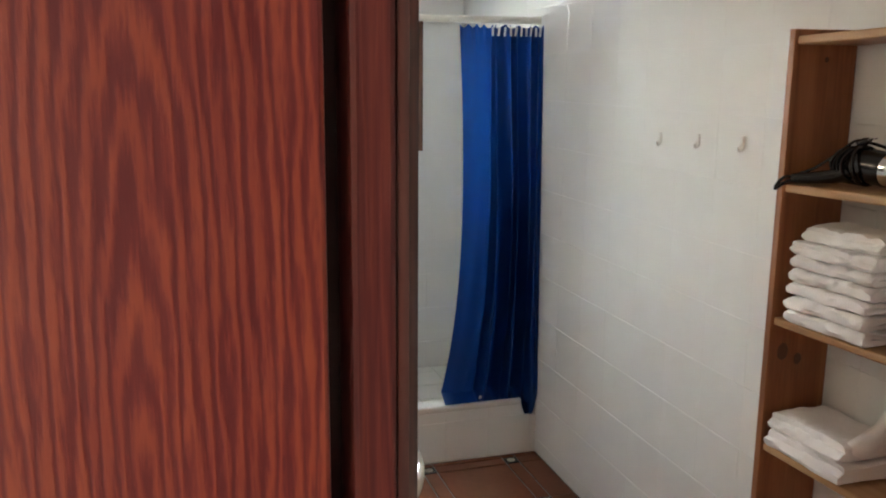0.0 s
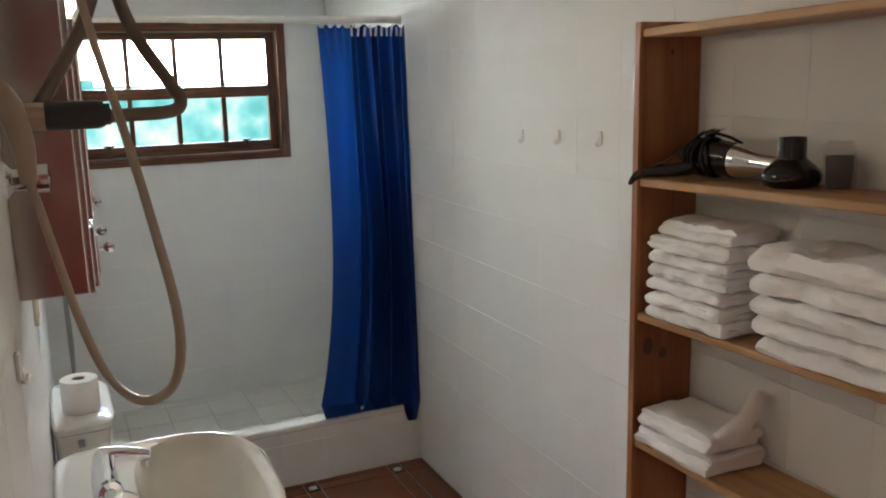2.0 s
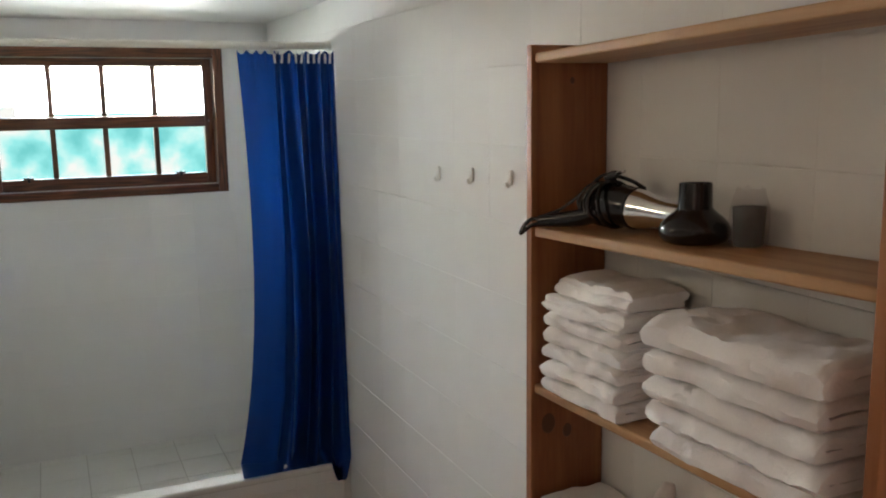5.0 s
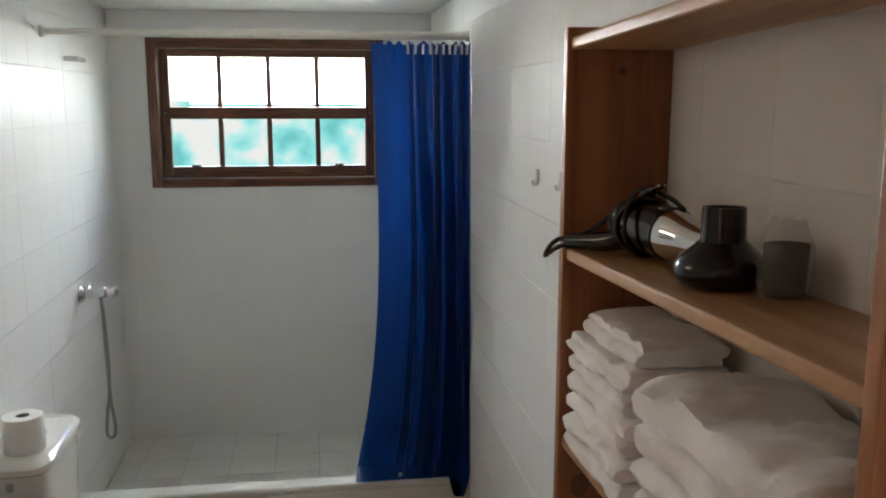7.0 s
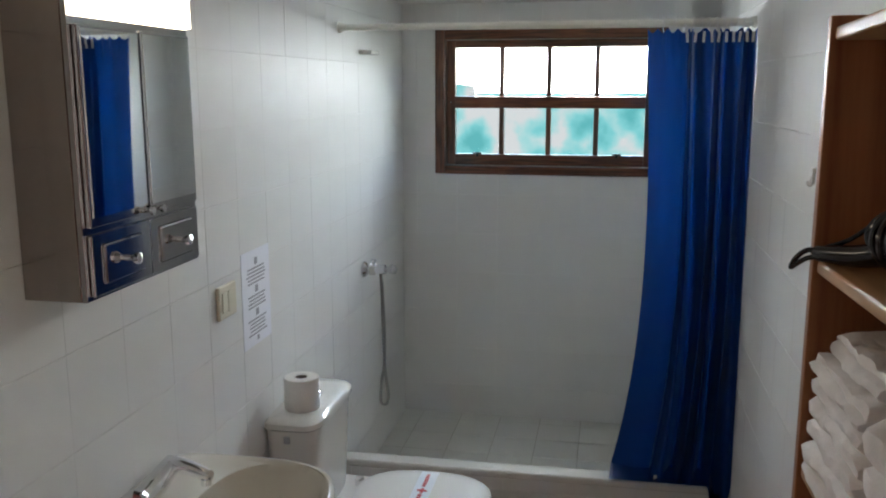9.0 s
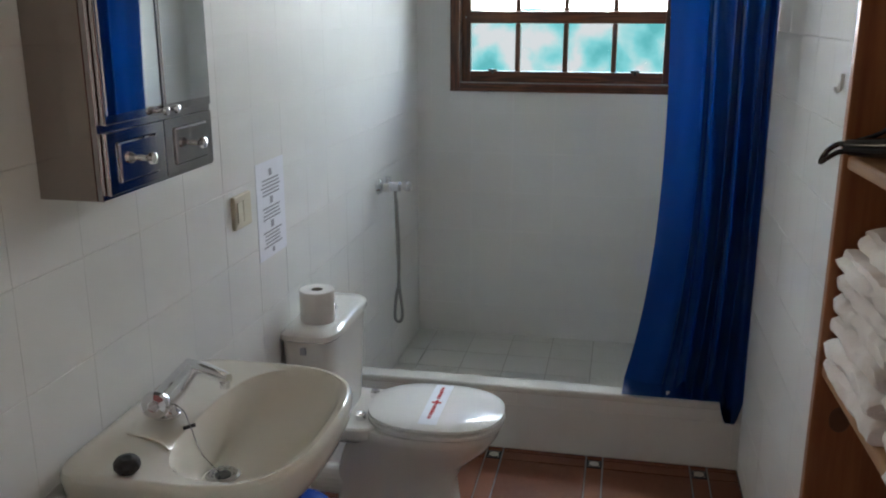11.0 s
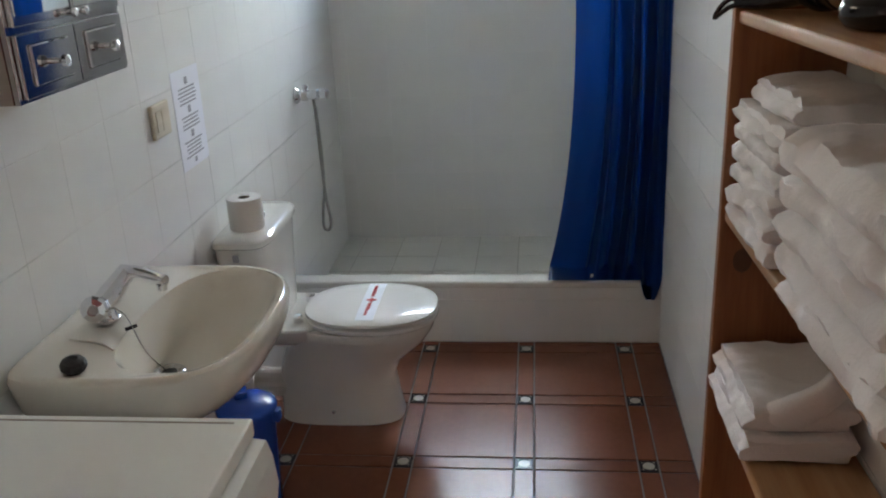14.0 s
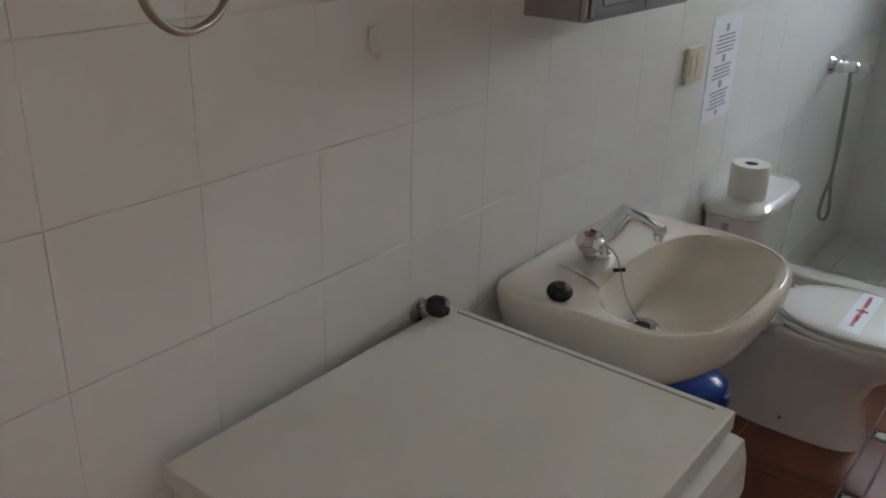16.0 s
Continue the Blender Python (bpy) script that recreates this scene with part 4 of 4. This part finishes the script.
flop = part("towel", tube([(1.34, -1.99, 0.875), (1.37, -2.005, 0.893), (1.41, -2.01, 0.925), (1.435, -2.01, 0.965), (1.442, -2.008, 0.985)], [0.02, 0.024, 0.02, 0.017, 0.009], seg=16, flat=1.5), TERRY, None, smooth=True)
tagged(flop, "rolled corner of a white towel flopped over the pile", "towel", "lower shelf towels")

# ---- things on the second shelf ----
Z2 = 1.4502
dryer = thing("hair_dryer", "black hair dryer with chrome barrel and wrapped cord", "hair dryer")
B0, B1 = Vector((1.378, -1.885, Z2 + 0.052)), Vector((1.408, -2.075, Z2 + 0.036))
DX = (B1 - B0).normalized()
part("body", lathe([(0, -0.03), (0.022, -0.027), (0.036, -0.012), (0.038, 0.02), (0.038, 0.055), (0.035, 0.078), (0, 0.08)], aim(B0, DX), 32), BLACK, dryer, smooth=True)
part("barrel", lathe([(0.0, 0.077), (0.0355, 0.077), (0.036, 0.084), (0.033, 0.1), (0.027, 0.125), (0.0245, 0.15), (0.0245, 0.188), (0.022, 0.188), (0.022, 0.16), (0, 0.16)], aim(B0, DX), 32), CHROME, dryer, "polished chrome barrel", True)
part("band", lathe([(0.0345, 0.072), (0.038, 0.074), (0.038, 0.08), (0.0345, 0.082)], aim(B0, DX), 32), BLACK, dryer)
part("handle", tube([(1.37, -1.90, Z2 + 0.045), (1.345, -1.865, Z2 + 0.026), (1.315, -1.825, Z2 + 0.019), (1.292, -1.79, Z2 + 0.016)], [0.022, 0.017, 0.014, 0.011], seg=16), BLACK, dryer, smooth=True)
part("handle_loop", tube([(1.292, -1.79, Z2 + 0.018), (1.281, -1.782, Z2 + 0.019), (1.268, -1.776, Z2 + 0.008), (1.261, -1.773, Z2 - 0.008), (1.266, -1.776, Z2 - 0.004), (1.279, -1.784, Z2 + 0.007), (1.292, -1.792, Z2 + 0.011)], 0.004, seg=8), BLACK, dryer, "black hanging loop", True)
cr = random.Random(5)
part("cord", tube([(1.30, -1.79, Z2 + 0.024), (1.325, -1.82, Z2 + 0.04), (1.355, -1.855, Z2 + 0.075), (1.375, -1.88, Z2 + 0.102), (1.392, -1.90, Z2 + 0.1), (1.40, -1.935, Z2 + 0.092), (1.405, -1.965, Z2 + 0.08)], 0.0036, seg=8), BLACK, dryer, smooth=True)
for k in range(5):
    a0, lean_y = cr.uniform(0, 6), -1.862 - 0.013 * k
    part("cord", tube([(1.375 + (0.036 + 0.0015 * k) * math.cos(a0 + i * 0.7), lean_y + 0.012 * math.sin(i * 0.9 + k), Z2 + 0.051 + (0.037 + 0.001 * k) * math.sin(a0 + i * 0.7)) for i in range(9)], 0.0042, seg=8, closed=True), BLACK, dryer, smooth=True)
part("plug_head", lathe([(0, 0), (0.009, 0.002), (0.0095, 0.018), (0.006, 0.028), (0, 0.03)], aim((1.378, -1.885, Z2 + 0.095), (0.2, -0.7, 0.3)), 16), BLACK, dryer, smooth=True)
for dx in (-0.005, 0.005):
    part("pin", tube([(1.385 + dx, -1.907, Z2 + 0.104), (1.389 + dx, -1.922, Z2 + 0.111)], 0.002, seg=8), CHROME, dryer, "bright metal pin")
pot = thing("dryer_diffuser", "glossy black round hair dryer diffuser standing on the shelf", "diffuser")
PM = pose(1.388, -2.118, Z2)
part("dish", lathe([(0, 0), (0.038, 0), (0.049, 0.004), (0.0565, 0.013), (0.0575, 0.024), (0.053, 0.034), (0.044, 0.043), (0.034, 0.051), (0.029, 0.056), (0.0, 0.056)], PM, 48), BLACK, pot, smooth=True)
part("neck", lathe([(0.0, 0.052), (0.0285, 0.054), (0.0268, 0.062), (0.0262, 0.092), (0.0258, 0.098), (0.0235, 0.098), (0.023, 0.07), (0, 0.07)], PM, 40), BLACK, pot, smooth=True)
cup = thing("wrapped_cup", "black cup wrapped in a clear plastic bag", "cup")
CX, CYY = 1.424, -2.2
part("beaker", lathe([(0, 0), (0.02, 0), (0.0225, 0.003), (0.0255, 0.062), (0.0235, 0.062), (0.0215, 0.01), (0, 0.01)], pose(CX, CYY, Z2 + 0.001), 32), BLACK, cup, smooth=True)
rings = []
for j in range(15):
    s = j / 14
    rr = 0.0275 + 0.003 * math.sin(s * 4) + 0.004 * max(0, s - 0.7)
    flat = 1 - 0.45 * max(0, s - 0.72) / 0.28
    ring = []
    for k in range(44):
        a = 2 * math.pi * k / 44
        c, sn = math.cos(a), math.sin(a)
        rip = 1 + 0.10 * noise.noise(Vector((c * 3, sn * 3, s * 5))) + 0.07 * noise.noise(Vector((c * 8, sn * 8, s * 11)))
        ring.append(Vector((CX + c * rr * rip * flat, CYY + sn * rr * rip, Z2 + 0.001 + 0.090 * s + 0.007 * s * s * noise.noise(Vector((c * 2.5, sn * 2.5, 1))))))
    rings.append(ring)
part("bag", loft(rings, None, caps=False), BAG, cup, "crinkled clear plastic bag", True)

# the shelf boards rise a little towards the door, with all that lies on them
RISE = Matrix(((1, 0, 0, 0), (0, 1, 0, 0), (0, -0.032, 1, -0.032 * 1.80), (0, 0, 0, 1)))
for ob in [o for o in scene.objects if o.type == 'MESH' and ((o.parent == shelf and o.name.split(".")[0] == "board") or o.parent in (dryer, pot, cup) or o.name.split(".")[0] == "towel")]:
    ob.data.transform(RISE)

# ---- outside ----
ground = tagged(part("ground", box((-600, BACK + 0.22, -8.2), (600, 900, -8.0)), surface("grass_ground", (0.07, 0.10, 0.04), 0.9)), "green ground outside the window", "ground", kind="structure")
# hillside sheet glows: the daylight on its leaves is put into emission
HILL, hnt, hp = nodes_of("glowing_hillside")
tcn, v1, n1 = hnt.nodes.new("ShaderNodeTexCoord"), hnt.nodes.new("ShaderNodeTexVoronoi"), hnt.nodes.new("ShaderNodeTexNoise")
v1.inputs["Scale"].default_value, n1.inputs["Scale"].default_value, n1.inputs["Detail"].default_value = 0.42, 0.5, 5
hnt.links.new(tcn.outputs["Object"], v1.inputs["Vector"])
hnt.links.new(tcn.outputs["Object"], n1.inputs["Vector"])
mx = hnt.nodes.new("ShaderNodeMix")
mx.data_type, mx.inputs[0].default_value = 'FLOAT', 0.6
hnt.links.new(v1.outputs["Distance"], mx.inputs[2])
hnt.links.new(n1.outputs["Fac"], mx.inputs[3])
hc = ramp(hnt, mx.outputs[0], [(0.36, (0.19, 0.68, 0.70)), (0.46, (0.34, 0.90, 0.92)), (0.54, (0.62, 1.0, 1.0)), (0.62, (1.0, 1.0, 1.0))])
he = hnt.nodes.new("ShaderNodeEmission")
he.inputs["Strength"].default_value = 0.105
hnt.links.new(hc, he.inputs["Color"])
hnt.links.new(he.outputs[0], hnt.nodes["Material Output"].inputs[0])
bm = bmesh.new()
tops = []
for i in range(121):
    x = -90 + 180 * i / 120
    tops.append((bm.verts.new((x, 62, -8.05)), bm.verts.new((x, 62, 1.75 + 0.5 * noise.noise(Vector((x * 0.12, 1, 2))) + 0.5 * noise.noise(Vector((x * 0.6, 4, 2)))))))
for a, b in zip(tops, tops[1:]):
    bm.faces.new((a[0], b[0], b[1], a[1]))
tagged(part("backdrop", bm, HILL), "self-glowing backdrop of a leafy hillside far outside the window", "hillside", kind="structure")

# ---- tiles, last ----
tile_cache = {}


def tile_mesh(w, h, d, mat, chamfer):
    key = (round(w, 3), round(h, 3), round(d, 4), mat.name)
    if key not in tile_cache:
        c = min(chamfer, w * 0.3, h * 0.3)
        lo = [(-w / 2, -h / 2, -0.001), (w / 2, -h / 2, -0.001), (w / 2, h / 2, -0.001), (-w / 2, h / 2, -0.001)]
        mid = [(x, y, d - c * 0.6) for x, y, _ in lo]
        hi = [(math.copysign(abs(x) - c, x), math.copysign(abs(y) - c, y), d) for x, y, _ in lo]
        me = bpy.data.meshes.new("tile")
        faces = [(8, 9, 10, 11)] + [(a, (a + 1) % 4, 4 + (a + 1) % 4, 4 + a) for a in range(4)] + [(4 + a, 4 + (a + 1) % 4, 8 + (a + 1) % 4, 8 + a) for a in range(4)]
        me.from_pydata(lo + mid + hi, [], faces)
        me.materials.append(mat)
        tile_cache[key] = me
    return tile_cache[key]


def cuts(lo, hi, start, step):
    k = math.ceil((lo - start) / step + 1e-6)
    out = [lo]
    while start + k * step < hi - 1e-4:
        out.append(start + k * step)
        k += 1
    return out + [hi]


def tile_field(parent, m, us, vs, mat, depth=0.003, gap=0.0015, ugap=0.0005, chamfer=0.0008, hole=None, name="tile", wob=0.0002):
    r = random.Random(len(us) * 31 + len(vs))
    for u0, u1 in zip(us, us[1:]):
        for v0, v1 in zip(vs, vs[1:]):
            pieces = [(u0, u1, v0, v1)]
            if hole:
                a0, a1, b0, b1 = hole
                if u1 > a0 and u0 < a1 and v1 > b0 and v0 < b1:
                    pieces = []
                    if u0 < a0:
                        pieces.append((u0, a0, v0, v1))
                    if u1 > a1:
                        pieces.append((a1, u1, v0, v1))
                    x0, x1 = max(u0, a0), min(u1, a1)
                    if v0 < b0:
                        pieces.append((x0, x1, v0, b0))
                    if v1 > b1:
                        pieces.append((x0, x1, b1, v1))
            for p0, p1, q0, q1 in pieces:
                if p1 - p0 < 0.012 or q1 - q0 < 0.012:
                    continue
                ob = new(name, tile_mesh(p1 - p0 - ugap, q1 - q0 - gap, depth, mat, chamfer))
                ob.matrix_basis = m @ pose((p0 + p1) / 2, (q0 + q1) / 2, r.uniform(-wob, wob), r.uniform(-0.05, 0.05), r.uniform(-0.05, 0.05), 0)
                ob.parent = parent


def frame_of(origin, u, v):
    u, v = Vector(u), Vector(v)
    w = u.cross(v)
    return Matrix.Translation(origin) @ Matrix((u, v, w)).transposed().to_4x4()


tile_field(wall_left, frame_of((-0.003, 0, 0), (0, 1, 0), (0, 0, 1)), cuts(-3.04, BACK, -0.866, 0.2005), cuts(0.0, CEIL, 0.018, 0.197), TILE)
tile_field(wall_right, frame_of((W + 0.003, 0, 0), (0, -1, 0), (0, 0, 1)), cuts(-BACK, 3.1, 0.822, 0.2085), cuts(0.0, CEIL, 0.0655, 0.19), TILE)
tile_field(wall_back, frame_of((0, BACK + 0.003, 0), (1, 0, 0), (0, 0, 1)), cuts(0.0, W, 0.07, 0.2), cuts(0.0, CEIL, 0.012, 0.195), TILE, hole=(WX0, WX1, WZ0, WZ1))
tile_field(ledge, frame_of((0, 0.003, 0), (1, 0, 0), (0, 0, 1)), cuts(0.0, W, 0.04, 0.2), [0.0, 0.185, LZ - 0.028], TILE)
tile_field(shower_floor, frame_of((0, 0, 0.05), (1, 0, 0), (0, 1, 0)), cuts(0.0, W, 0.1, 0.2), cuts(0.08, BACK, 0.22, 0.2), SHOWER_TILE, gap=0.004, ugap=0.004)

# floor: large tiles, border strips and decorated inserts
IX, IY, PX2, PY2, S = 0.565, -0.063, 0.382, 0.39, 0.062


def bands(lo, hi, start, step):
    out, k = [], math.floor((lo - start) / step) - 1
    while start + k * step < hi + step:
        c = start + k * step
        out += [(c - S / 2, c + S / 2, True), (c + S / 2, c + step - S / 2, False)]
        k += 1
    return [(max(a, lo), min(b, hi), f) for a, b, f in out if min(b, hi) - max(a, lo) > 0.008]


motif = bpy.data.meshes.new("motif")
bm = lathe([(0, 0), (0.019, 0), (0.018, 0.0012), (0.012, 0.0016), (0.0, 0.0012)], None, 14)
for a in range(4):
    t = math.pi / 4 + a * math.pi / 2
    lathe([(0, 0), (0.003, 0), (0.0025, 0.001), (0, 0.0012)], pose(0.026 * math.cos(t), 0.026 * math.sin(t), 0), 8, bm)
bmesh.ops.recalc_face_normals(bm, faces=bm.faces)
bm.to_mesh(motif)
bm.free()
motif.materials.append(INSERT_LIGHT)
for x0, x1, fx in bands(0.0, W, IX, PX2):
    for y0, y1, fy in bands(-3.95, 0.0, IY, PY2):
        ins = fx and fy
        ob = new("insert" if ins else ("border_strip" if fx or fy else "tile"), tile_mesh(x1 - x0 - 0.006, y1 - y0 - 0.006, 0.004, INSERT_AND_GROOVE if ins else TERRA, 0.0015))
        ob.matrix_basis = pose((x0 + x1) / 2, (y0 + y1) / 2, -0.004)
        ob.parent = floor
        if ins and x1 - x0 > 0.05 and y1 - y0 > 0.05:
            mo = new("motif", motif)
            mo.matrix_basis = pose(0, 0, 0.004)
            mo.parent = ob
